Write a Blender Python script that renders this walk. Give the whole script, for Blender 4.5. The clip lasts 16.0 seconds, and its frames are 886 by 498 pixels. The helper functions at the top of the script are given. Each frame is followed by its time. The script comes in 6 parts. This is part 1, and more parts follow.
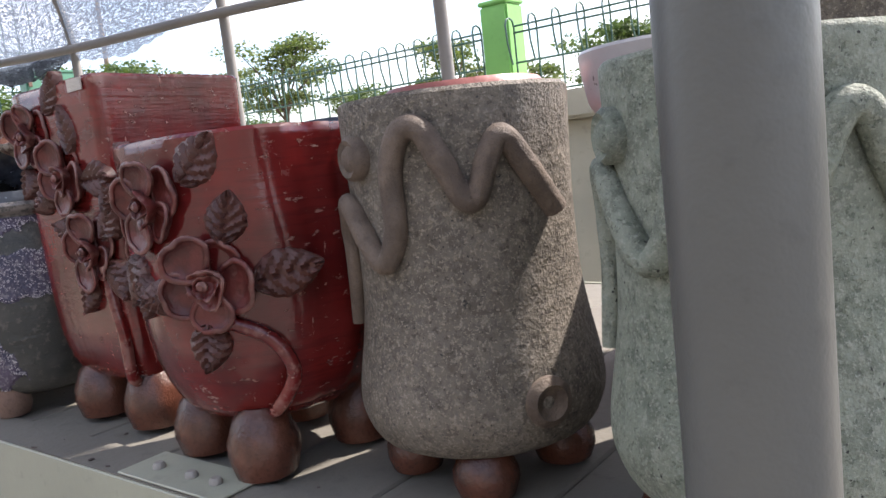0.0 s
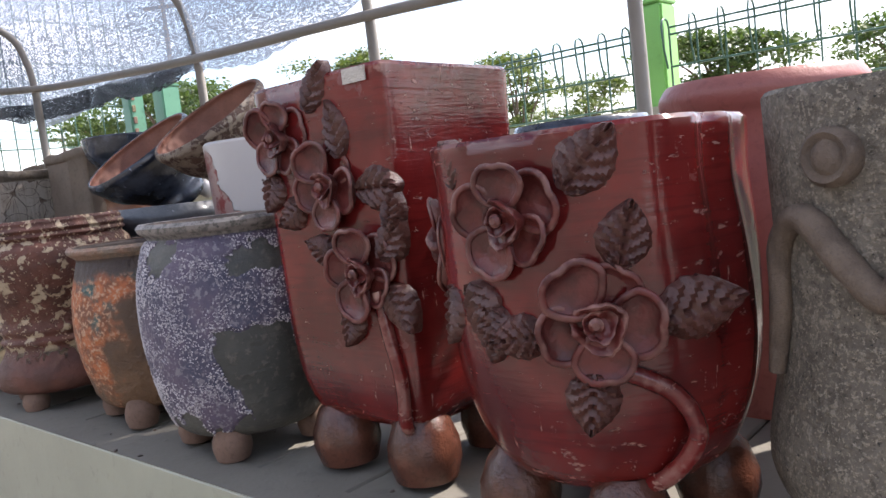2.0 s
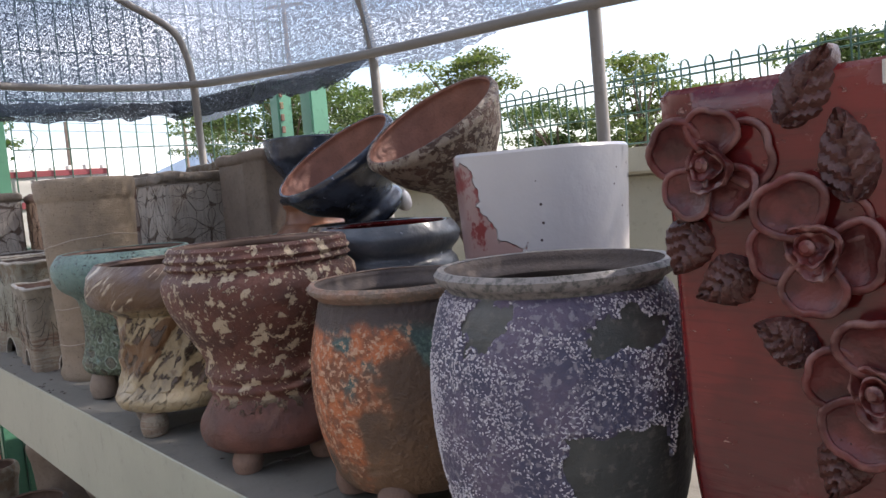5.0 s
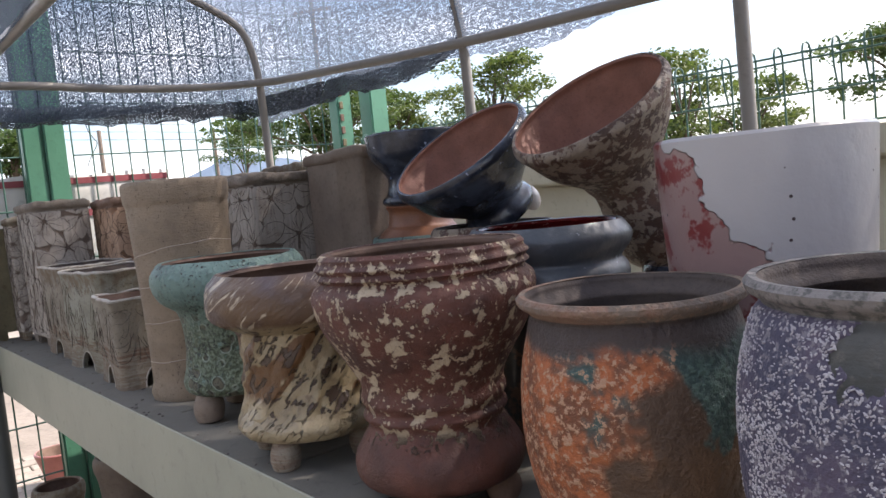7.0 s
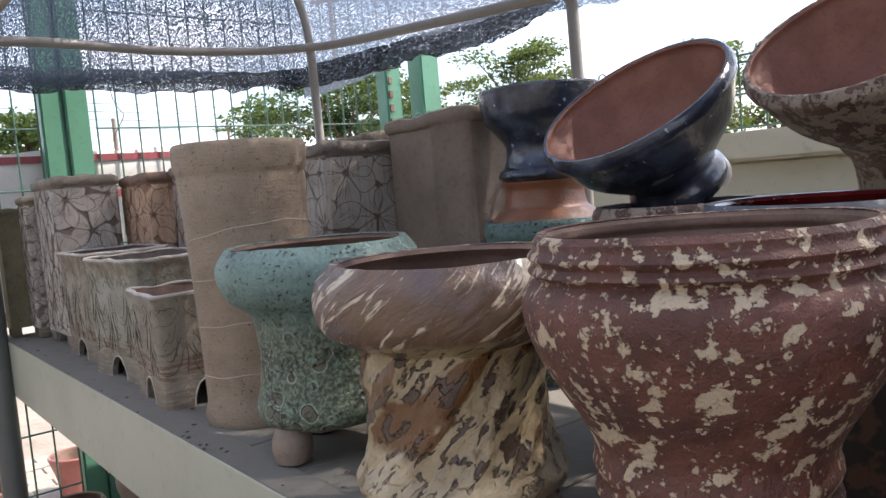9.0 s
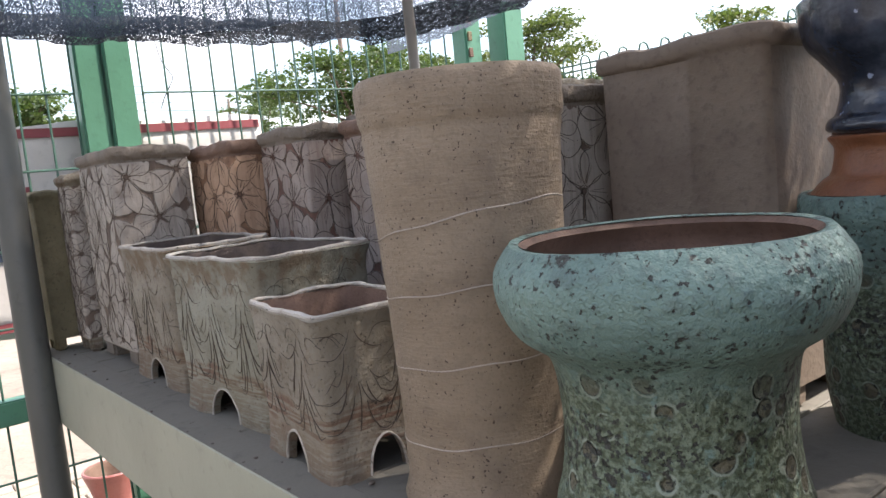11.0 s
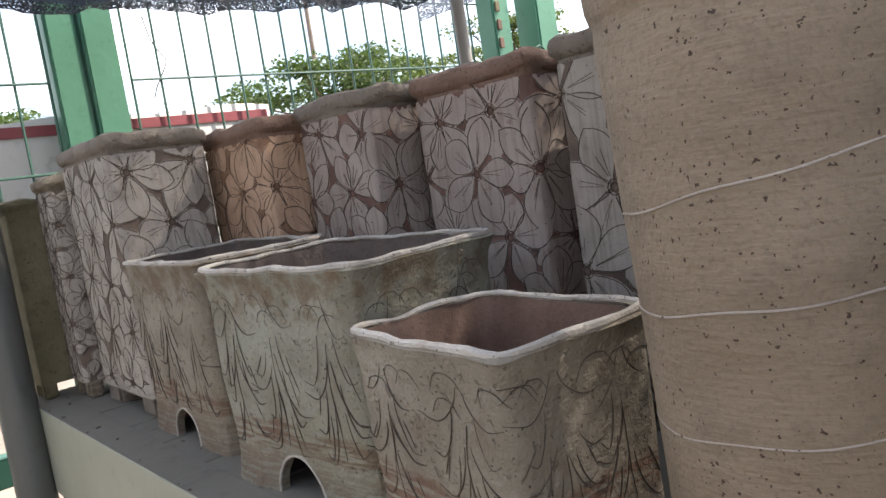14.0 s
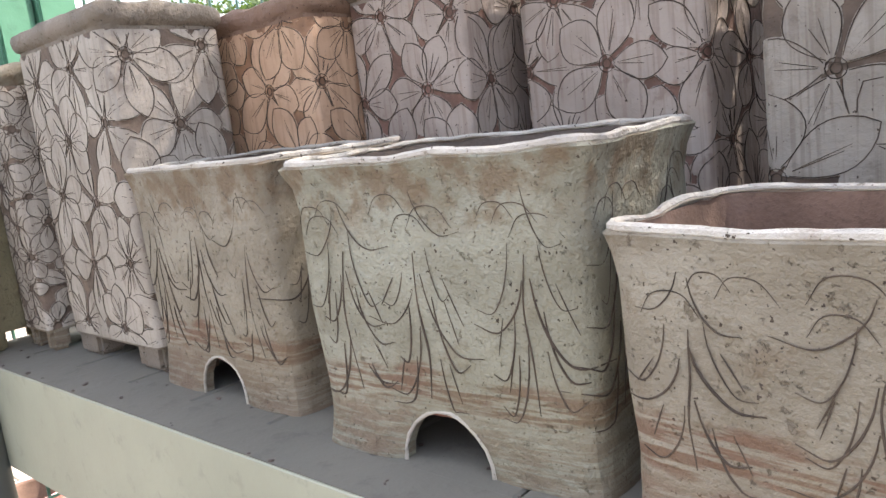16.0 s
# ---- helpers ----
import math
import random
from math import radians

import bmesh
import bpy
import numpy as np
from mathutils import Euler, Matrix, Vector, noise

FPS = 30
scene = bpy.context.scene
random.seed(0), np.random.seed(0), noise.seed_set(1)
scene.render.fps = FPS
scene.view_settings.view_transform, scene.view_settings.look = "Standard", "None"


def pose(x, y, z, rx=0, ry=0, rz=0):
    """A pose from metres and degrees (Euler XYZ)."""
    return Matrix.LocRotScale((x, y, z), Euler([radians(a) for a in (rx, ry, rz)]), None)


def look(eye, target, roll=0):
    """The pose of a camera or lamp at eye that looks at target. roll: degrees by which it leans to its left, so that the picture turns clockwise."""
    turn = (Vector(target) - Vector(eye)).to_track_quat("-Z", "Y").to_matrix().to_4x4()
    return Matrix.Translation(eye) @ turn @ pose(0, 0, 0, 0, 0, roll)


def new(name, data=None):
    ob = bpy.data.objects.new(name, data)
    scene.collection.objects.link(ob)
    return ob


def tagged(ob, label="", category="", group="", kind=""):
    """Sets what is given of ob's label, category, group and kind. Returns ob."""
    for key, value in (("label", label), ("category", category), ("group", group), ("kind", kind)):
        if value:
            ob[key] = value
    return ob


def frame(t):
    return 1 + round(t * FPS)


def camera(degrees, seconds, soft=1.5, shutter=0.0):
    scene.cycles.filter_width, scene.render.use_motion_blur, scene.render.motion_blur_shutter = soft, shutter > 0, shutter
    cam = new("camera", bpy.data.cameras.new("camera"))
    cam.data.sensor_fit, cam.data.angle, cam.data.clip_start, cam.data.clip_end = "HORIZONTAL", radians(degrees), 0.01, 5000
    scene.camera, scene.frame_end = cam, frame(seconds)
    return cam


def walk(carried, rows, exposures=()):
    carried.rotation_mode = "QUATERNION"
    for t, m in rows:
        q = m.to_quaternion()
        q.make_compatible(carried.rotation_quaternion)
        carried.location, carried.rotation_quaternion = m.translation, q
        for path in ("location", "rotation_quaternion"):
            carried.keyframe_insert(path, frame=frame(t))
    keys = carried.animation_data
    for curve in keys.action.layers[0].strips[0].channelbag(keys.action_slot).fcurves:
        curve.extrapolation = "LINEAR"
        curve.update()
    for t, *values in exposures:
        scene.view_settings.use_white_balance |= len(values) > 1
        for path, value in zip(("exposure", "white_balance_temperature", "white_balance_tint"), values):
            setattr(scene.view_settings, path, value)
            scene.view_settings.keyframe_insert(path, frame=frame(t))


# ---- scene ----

cam = camera(60.0, 16.0)
METRES, EYE, TILT, LEAN, TURN = 2.7, 1.2, 0.0, 0.0, 37.6
ROWS = [
    (0.0, 0.0, 0.0, 0.0, -0.77, -7.02, 6.27),
    (0.5, -0.0217, 0.0083, 0.0, 3.41, -6.12, 5.38),
    (1.0, -0.0412, 0.0261, 0.0065, 3.43, -5.7, 5.76),
    (1.5, -0.0685, 0.0407, 0.0081, 3.34, -5.31, 6.35),
    (2.0, -0.0921, 0.0508, 0.0065, 3.05, -5.48, 6.35),
    (2.5, -0.0934, 0.0775, 0.0076, 2.97, -6.24, 5.92),
    (3.0, -0.0981, 0.0812, 0.0111, 5.45, -6.15, 6.48),
    (3.5, -0.1221, 0.0928, 0.0104, 8.88, -5.36, 6.25),
    (4.0, -0.1499, 0.1021, 0.0155, 9.38, -4.81, 5.29),
    (6.5, -0.241, 0.1735, 0.0308, 12.43, -4.82, 4.96),
    (7.0, -0.2673, 0.1745, 0.0282, 12.44, -4.4, 5.61),
    (7.5, -0.2996, 0.186, 0.0231, 12.45, -3.88, 6.12),
    (8.0, -0.3239, 0.2096, 0.0202, 12.55, -4.79, 6.75),
    (8.5, -0.3358, 0.2525, 0.0228, 12.8, -5.06, 6.58),
    (9.0, -0.3632, 0.2762, 0.0212, 13.24, -4.73, 4.73),
    (9.5, -0.4106, 0.2954, 0.0217, 13.18, -4.82, 4.67),
    (12.0, -0.5562, 0.4447, 0.0241, 13.05, -6.92, 6.23),
    (12.5, -0.5795, 0.4493, 0.0241, 12.25, -6.45, 6.45),
    (13.0, -0.6068, 0.4537, 0.022, 10.97, -6.2, 7.26),
    (13.5, -0.5991, 0.4733, 0.0186, 11.32, -5.73, 7.96),
    (14.0, -0.6032, 0.4987, 0.0142, 11.41, -6.15, 8.67),
    (14.5, -0.6518, 0.5099, 0.02, 10.26, -6.24, 6.6),
    (15.0, -0.6951, 0.5183, 0.0099, 4.41, -8.58, 5.25),
    (15.5, -0.7034, 0.5376, -0.0046, 3.6, -10.4, 5.72),
    (16.0, -0.7009, 0.5536, -0.0026, 3.64, -9.98, 6.8),
]
walk(cam, [(t, pose(0, 0, EYE, TILT, LEAN, TURN) @ pose(METRES * x, METRES * y, METRES * z, 90 + pitch, roll, yaw)) for t, x, y, z, yaw, pitch, roll in ROWS],
     [(t, stops, 6550 if t < 10 else 6800, 16 if t < 10 else 13) for t, stops in ((0.0, 1.55), (2.5, 1.58), (3.0, 1.53), (4.0, 1.26), (6.5, 1.28), (7.0, 1.18), (8.0, 1.03), (9.0, 1.43), (9.5, 1.57), (12.5, 1.54), (14.0, 1.54), (14.5, 1.66), (15.0, 1.81), (15.5, 2.26), (16.0, 2.45))])

# ---- light ----
SUN_EL, SUN_AZ = radians(50), radians(27)      # azimuth from +y towards +x
world = bpy.data.worlds.new("sky")
scene.world = world
world.use_nodes = True
wt = world.node_tree
wt.nodes.clear()
w_out = wt.nodes.new("ShaderNodeOutputWorld")
w_bg = wt.nodes.new("ShaderNodeBackground")
w_sky = wt.nodes.new("ShaderNodeTexSky")
w_sky.sky_type = "NISHITA"
w_sky.sun_disc = False
w_sky.sun_elevation = SUN_EL
w_sky.sun_rotation = SUN_AZ
w_sky.dust_density = 1.5
w_tc = wt.nodes.new("ShaderNodeTexCoord")
w_map = wt.nodes.new("ShaderNodeMapping")
w_map.inputs["Scale"].default_value = (1.0, 1.0, 3.0)
w_noise = wt.nodes.new("ShaderNodeTexNoise")
w_noise.inputs["Scale"].default_value = 2.2
w_noise.inputs["Detail"].default_value = 6
w_noise.inputs["Roughness"].default_value = 0.55
w_ramp = wt.nodes.new("ShaderNodeValToRGB")
w_ramp.color_ramp.elements[0].position, w_ramp.color_ramp.elements[1].position = 0.45, 0.68
w_mix = wt.nodes.new("ShaderNodeMix")
w_mix.data_type = "RGBA"
w_mix.inputs["B"].default_value = (9.2, 9.7, 10.4, 1)
wt.links.new(w_tc.outputs["Generated"], w_map.inputs["Vector"])
wt.links.new(w_map.outputs["Vector"], w_noise.inputs["Vector"])
wt.links.new(w_noise.outputs["Fac"], w_ramp.inputs["Fac"])
wt.links.new(w_ramp.outputs["Color"], w_mix.inputs["Factor"])
wt.links.new(w_sky.outputs["Color"], w_mix.inputs["A"])
wt.links.new(w_mix.outputs["Result"], w_bg.inputs["Color"])
w_bg.inputs["Strength"].default_value = 0.13
wt.links.new(w_bg.outputs["Background"], w_out.inputs["Surface"])
sun = new("sun", bpy.data.lights.new("sun", "SUN"))
sun.data.energy = 4.0
sun.data.angle = radians(0.6)
sun.data.color = (1.0, 0.94, 0.85)
sun.matrix_world = look((4 * math.sin(SUN_AZ), 4 * math.cos(SUN_AZ), 4 * math.tan(SUN_EL)), (0, 0, 0))

# ---- materials ----
class Mat:
    """A small node-graph writer over one Principled shader."""

    def __init__(self, name, rough=0.6, metal=0.0, coat=0.0, spec=0.5, placed=False):
        self.m = bpy.data.materials.new(name)
        self.m.use_nodes = True
        self.t = self.m.node_tree
        self.p = self.t.nodes["Principled BSDF"]
        self.p.inputs["Roughness"].default_value = rough
        self.p.inputs["Metallic"].default_value = metal
        self.p.inputs["Coat Weight"].default_value = coat
        self.p.inputs["Coat Roughness"].default_value = 0.12
        self.p.inputs["Specular IOR Level"].default_value = spec
        self.tc = self.t.nodes.new("ShaderNodeTexCoord")
        self.source = self.t.nodes.new("ShaderNodeNewGeometry").outputs["Position"] if placed else self.tc.outputs["Object"]

    def link(self, a, b):
        self.t.links.new(a, b)

    def coords(self, scale=(1, 1, 1)):
        n = self.t.nodes.new("ShaderNodeMapping")
        n.inputs["Scale"].default_value = scale
        self.link(self.source, n.inputs["Vector"])
        return n.outputs["Vector"]

    def noise(self, scale, detail=3, rough=0.55, stretch=(1, 1, 1), distort=0.0):
        n = self.t.nodes.new("ShaderNodeTexNoise")
        n.inputs["Scale"].default_value, n.inputs["Detail"].default_value = scale, detail
        n.inputs["Roughness"].default_value, n.inputs["Distortion"].default_value = rough, distort
        self.link(self.coords(stretch), n.inputs["Vector"])
        return n.outputs["Fac"]

    def cells(self, scale, feature="F1", stretch=(1, 1, 1)):
        n = self.t.nodes.new("ShaderNodeTexVoronoi")
        n.feature = feature
        n.inputs["Scale"].default_value = scale
        self.link(self.coords(stretch), n.inputs["Vector"])
        return n.outputs["Distance"]

    def worn_edges(self, lo=0.51, hi=0.57):
        return self.step(self.t.nodes.new("ShaderNodeNewGeometry").outputs["Pointiness"], lo, hi)

    def slanted(self, scale, detail=4, rough=0.6, stretch=0.3, radius=0.09):
        """Noise drawn out along lines that climb round an upright pot."""
        turn = self.calc("MULTIPLY", self.calc("ARCTAN2", self.axis("Y"), self.axis("X")), radius)
        z = self.height()
        v = self.t.nodes.new("ShaderNodeCombineXYZ")
        self.link(self.calc("MULTIPLY", self.calc("ADD", turn, z), stretch), v.inputs[0])
        self.link(self.calc("SUBTRACT", z, turn), v.inputs[1])
        n = self.t.nodes.new("ShaderNodeTexNoise")
        n.inputs["Scale"].default_value, n.inputs["Detail"].default_value = scale, detail
        n.inputs["Roughness"].default_value, n.inputs["Distortion"].default_value = rough, 0.5
        self.link(v.outputs[0], n.inputs["Vector"])
        return n.outputs["Fac"]

    def step(self, fac, lo, hi):
        n = self.t.nodes.new("ShaderNodeMapRange")
        n.interpolation_type = "SMOOTHSTEP"
        n.inputs["From Min"].default_value, n.inputs["From Max"].default_value = lo, hi
        self.link(fac, n.inputs["Value"])
        return n.outputs["Result"]

    def calc(self, op, a, b):
        n = self.t.nodes.new("ShaderNodeMath")
        n.operation = op
        for i, v in enumerate((a, b)):
            if isinstance(v, (int, float)):
                n.inputs[i].default_value = v
            else:
                self.link(v, n.inputs[i])
        return n.outputs[0]

    def height(self):
        n = self.t.nodes.new("ShaderNodeSeparateXYZ")
        self.link(self.tc.outputs["Object"], n.inputs[0])
        return n.outputs["Z"]

    def axis(self, name):
        n = self.t.nodes.new("ShaderNodeSeparateXYZ")
        self.link(self.tc.outputs["Object"], n.inputs[0])
        return n.outputs[name]

    def mix(self, fac, a, b):
        n = self.t.nodes.new("ShaderNodeMix")
        n.data_type = "RGBA"
        for key, v in (("A", a), ("B", b)):
            if isinstance(v, tuple):
                n.inputs[key].default_value = (*v, 1)
            else:
                self.link(v, n.inputs[key])
        if isinstance(fac, (int, float)):
            n.inputs["Factor"].default_value = fac
        else:
            self.link(fac, n.inputs["Factor"])
        return n.outputs["Result"]

    def color(self, c):
        if isinstance(c, tuple):
            self.p.inputs["Base Color"].default_value = (*c, 1)
        else:
            self.link(c, self.p.inputs["Base Color"])
        return self

    def roughness(self, fac, lo, hi):
        n = self.t.nodes.new("ShaderNodeMapRange")
        n.inputs["To Min"].default_value, n.inputs["To Max"].default_value = lo, hi
        self.link(fac, n.inputs["Value"])
        self.link(n.outputs["Result"], self.p.inputs["Roughness"])
        return self

    def bump(self, fac, metres, strength=1.0):
        n = self.t.nodes.new("ShaderNodeBump")
        n.inputs["Strength"].default_value, n.inputs["Distance"].default_value = strength, metres
        self.link(fac, n.inputs["Height"])
        old = [k.from_socket for k in self.t.links if k.to_socket == self.p.inputs["Normal"]]
        if old:
            self.link(old[0], n.inputs["Normal"])
        self.link(n.outputs["Normal"], self.p.inputs["Normal"])
        return self


def red_glaze():
    m = Mat("red_glaze", 0.15, coat=0.2, spec=0.4)
    n1, brush = m.noise(9, 4), m.noise(34, 4, 0.6, (0.5, 0.5, 6))
    c = m.mix(m.step(n1, 0.35, 0.65), (0.068, 0.007, 0.007), (0.138, 0.013, 0.012))
    c = m.mix(m.calc("MULTIPLY", m.step(brush, 0.5, 0.62), 0.25), c, (0.035, 0.004, 0.005))
    # Random wear, plus a sun and sky sheen painted paler towards the top.
    worn_sheen = m.step(m.calc("ADD", m.noise(30, 6, 0.7), m.calc("MULTIPLY", m.step(m.height(), 0.30, 0.37), 0.06)), 0.64, 0.69)
    c = m.mix(m.calc("MULTIPLY", worn_sheen, 0.45), c, (0.15, 0.05, 0.045))
    patch = m.calc("MULTIPLY", m.noise(6, 3), 0.28)
    chips = m.step(m.calc("ADD", m.noise(65, 6, 0.72, (1, 1, 2.2)), patch), 0.765, 0.80)
    runs = m.step(m.calc("ADD", m.noise(55, 5, 0.7, (1.6, 1.6, 0.25)), patch), 0.815, 0.84)
    marks = m.calc("MAXIMUM", chips, runs)
    c = m.mix(m.calc("MULTIPLY", marks, 0.75), c, (0.36, 0.19, 0.15))
    c = m.mix(m.calc("MULTIPLY", m.worn_edges(0.53, 0.60), m.step(m.noise(45, 4), 0.48, 0.58)), c, (0.33, 0.19, 0.16))
    m.color(c).roughness(m.calc("MAXIMUM", worn_sheen, marks), 0.10, 0.5).bump(brush, 0.0006, 0.8).bump(m.noise(26, 4, 0.6, (1, 1, 0.3)), 0.0014, 0.6).bump(n1, 0.002, 0.5).bump(marks, 0.0006)
    return m.m


def flower_glaze():
    m = Mat("dull_brown_glaze", 0.42, coat=0.08, spec=0.35, placed=True)
    n = m.noise(45, 4)
    c = m.mix(m.step(n, 0.4, 0.62), (0.052, 0.009, 0.008), (0.105, 0.021, 0.018))
    rim = m.calc("MULTIPLY", m.worn_edges(0.53, 0.60), m.step(m.noise(70, 3), 0.40, 0.6))
    c = m.mix(m.calc("MULTIPLY", rim, 0.8), c, (0.23, 0.12, 0.10))
    m.color(c).bump(n, 0.003).bump(m.noise(160, 3), 0.0008).roughness(n, 0.24, 0.55)
    return m.m


def grey_stone(name, dark, light, fleck):
    m = Mat(name, 0.7, spec=0.35)
    big, fine, grit = m.noise(9, 4, 0.6), m.noise(420, 3, 0.7), m.noise(190, 4, 0.7)
    c = m.mix(m.step(big, 0.3, 0.7), dark, light)
    c = m.mix(m.calc("MULTIPLY", m.step(m.noise(75, 4, 0.65), 0.45, 0.62), 0.5), c, tuple(v * 0.45 for v in dark))
    c = m.mix(m.calc("MULTIPLY", m.step(grit, 0.42, 0.36), 0.7), c, tuple(v * 0.4 for v in dark))
    c = m.mix(m.calc("MULTIPLY", m.step(grit, 0.55, 0.63), 0.55), c, fleck)
    c = m.mix(m.calc("MULTIPLY", m.step(fine, 0.55, 0.64), 0.8), c, fleck)
    pits = m.step(m.noise(240, 2), 0.69, 0.73)
    c = m.mix(pits, c, (0.03, 0.03, 0.028))
    m.color(c).bump(fine, 0.0018).bump(grit, 0.0022).bump(m.noise(60, 4), 0.004)
    return m.m


def plain_clay(name, dark, light, scale=14, rough=0.8, spots=0.0, bump=0.002, placed=False):
    m = Mat(name, rough, placed=placed)
    a, b = m.noise(scale, 4), m.noise(scale * 12, 3, 0.65)
    c = m.mix(m.step(a, 0.3, 0.7), dark, light)
    c = m.mix(m.calc("MULTIPLY", m.step(b, 0.5, 0.7), 0.35), c, tuple(v * 0.55 for v in dark))
    if spots:
        c = m.mix(m.step(m.cells(spots), 0.16, 0.10), c, (0.035, 0.022, 0.015))
    m.color(c).bump(b, bump * 0.5).bump(a, bump)
    return m.m


def flaked(name, base, flake, scale, lo, rough=0.55, stretch=(1, 1, 1), bump=0.003, base2=None, bare=-9.0):
    m = Mat(name, rough)
    a = m.noise(scale, 5, 0.6, stretch)
    f = m.step(a, lo, lo + 0.025)
    f = m.calc("MAXIMUM", f, m.step(m.noise(scale * 2.6, 4, 0.6, stretch), lo + 0.055, lo + 0.075))
    fine = m.noise(scale * 9, 3, 0.65)
    b = m.mix(m.step(m.noise(scale * 0.4, 3), 0.35, 0.65), base, base2 or tuple(v * 0.55 for v in base))
    f = m.calc("MULTIPLY", f, m.step(m.calc("ADD", m.height(), m.calc("MULTIPLY", fine, 0.03)), bare, bare + 0.02))
    c = m.mix(f, b, flake)
    c = m.mix(m.calc("MULTIPLY", m.step(fine, 0.55, 0.7), 0.5), c, tuple(v * 0.5 for v in base))
    m.color(c).bump(f, bump).bump(fine, 0.0014).bump(m.noise(scale * 0.8, 4), 0.005)
    return m.m


def purple_body():
    m = Mat("dark_slate_clay", 0.55)
    n, fine_n = m.noise(13, 4, 0.6), m.noise(110, 4, 0.65)
    c = m.mix(m.step(n, 0.4, 0.6), (0.034, 0.036, 0.033), (0.07, 0.068, 0.06))
    c = m.mix(m.calc("MULTIPLY", m.step(fine_n, 0.55, 0.66), 0.6), c, (0.11, 0.10, 0.085))
    rim = m.step(m.height(), 0.243, 0.247)
    c = m.mix(m.calc("MULTIPLY", rim, m.step(m.noise(130, 5, 0.65), 0.36, 0.56)), c, (0.20, 0.178, 0.165))
    m.color(c).bump(fine_n, 0.0016).bump(m.noise(20, 3, 0.5, (1, 1, 5)), 0.002)
    return m.m


def crust_glaze():
    m = Mat("crawled_lilac_glaze", 0.65)
    n = m.noise(14, 4, 0.6)
    c = m.mix(m.step(n, 0.38, 0.62), (0.044, 0.043, 0.076), (0.088, 0.068, 0.104))
    c = m.mix(m.step(m.noise(190, 3, 0.6), 0.52, 0.62), c, (0.17, 0.155, 0.18))
    m.color(c).bump(m.noise(230, 3), 0.0022).bump(n, 0.002)
    return m.m


def orange_green():
    m = Mat("rust_and_verdigris_glaze", 0.65)
    n1, n2, fine = m.noise(9, 4, 0.6), m.noise(11, 4, 0.55, (1, 1, 0.7), 0.6), m.noise(160, 3, 0.7)
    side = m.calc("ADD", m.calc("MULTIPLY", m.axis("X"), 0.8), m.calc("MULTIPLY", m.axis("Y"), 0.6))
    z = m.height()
    # Orange glaze on the left, its lit look put into the colour.
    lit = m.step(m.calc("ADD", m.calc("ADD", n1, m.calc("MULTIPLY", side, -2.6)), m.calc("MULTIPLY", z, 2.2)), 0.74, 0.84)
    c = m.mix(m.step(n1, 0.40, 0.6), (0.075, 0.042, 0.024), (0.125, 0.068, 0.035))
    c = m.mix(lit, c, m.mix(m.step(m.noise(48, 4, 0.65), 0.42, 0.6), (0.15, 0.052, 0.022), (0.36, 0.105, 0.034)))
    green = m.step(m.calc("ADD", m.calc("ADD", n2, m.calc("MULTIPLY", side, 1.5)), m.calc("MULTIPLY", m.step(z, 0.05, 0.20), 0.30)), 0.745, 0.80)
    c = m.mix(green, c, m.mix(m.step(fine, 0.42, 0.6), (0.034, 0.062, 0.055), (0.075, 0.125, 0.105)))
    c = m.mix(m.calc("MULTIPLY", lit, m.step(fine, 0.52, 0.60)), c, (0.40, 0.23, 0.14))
    neck = m.step(m.calc("ADD", z, m.calc("MULTIPLY", n2, 0.05)), 0.215, 0.232)
    c = m.mix(m.calc("MULTIPLY", neck, m.step(z, 0.2245, 0.2225)), c, (0.05, 0.035, 0.03))
    c = m.mix(m.calc("MULTIPLY", m.step(z, 0.2225, 0.2245), 0.8), c, (0.19, 0.13, 0.095))
    m.color(c).bump(fine, 0.003).bump(m.noise(70, 4), 0.004).bump(n1, 0.005)
    return m.m


def rib_glaze():
    m = Mat("ochre_ridged_glaze", 0.45, coat=0.15)
    z = m.height()
    broad, grain, slant = m.noise(8, 3), m.noise(150, 4, 0.65), m.slanted(70, 5, 0.62, 0.28)
    bowl = m.step(m.calc("ADD", z, m.calc("MULTIPLY", broad, 0.02)), 0.196, 0.206)
    body = m.mix(m.step(m.noise(20, 3), 0.35, 0.65), (0.235, 0.175, 0.095), (0.34, 0.27, 0.165))
    holes = m.step(m.calc("ADD", m.calc("MULTIPLY", slant, 0.65), m.calc("MULTIPLY", m.noise(75, 4, 0.6), 0.35)), 0.468, 0.435)
    band = m.step(m.calc("ADD", m.slanted(13, 2, 0.5, 0.35), m.calc("MULTIPLY", m.noise(60, 3), 0.12)), 0.545, 0.57)
    low = m.step(z, 0.085, 0.10)
    body = m.mix(m.calc("MULTIPLY", band, low), body, (0.115, 0.05, 0.014))
    body = m.mix(m.calc("MULTIPLY", holes, m.step(z, 0.060, 0.075)), body, (0.062, 0.036, 0.022))
    rim = m.mix(m.step(broad, 0.4, 0.6), (0.105, 0.056, 0.026), (0.072, 0.045, 0.046))
    scratch = m.step(m.slanted(55, 5, 0.65, 0.18), 0.545, 0.58)
    rim = m.mix(m.calc("MULTIPLY", scratch, 0.9), rim, (0.44, 0.36, 0.26))
    c = m.mix(bowl, body, rim)
    c = m.mix(m.calc("MULTIPLY", m.step(grain, 0.55, 0.68), 0.35), c, (0.09, 0.062, 0.045))
    m.color(c).bump(m.calc("SUBTRACT", 1.0, m.calc("MULTIPLY", holes, m.calc("SUBTRACT", 1.0, bowl))), 0.0035).bump(slant, 0.003).bump(grain, 0.0016)
    return m.m


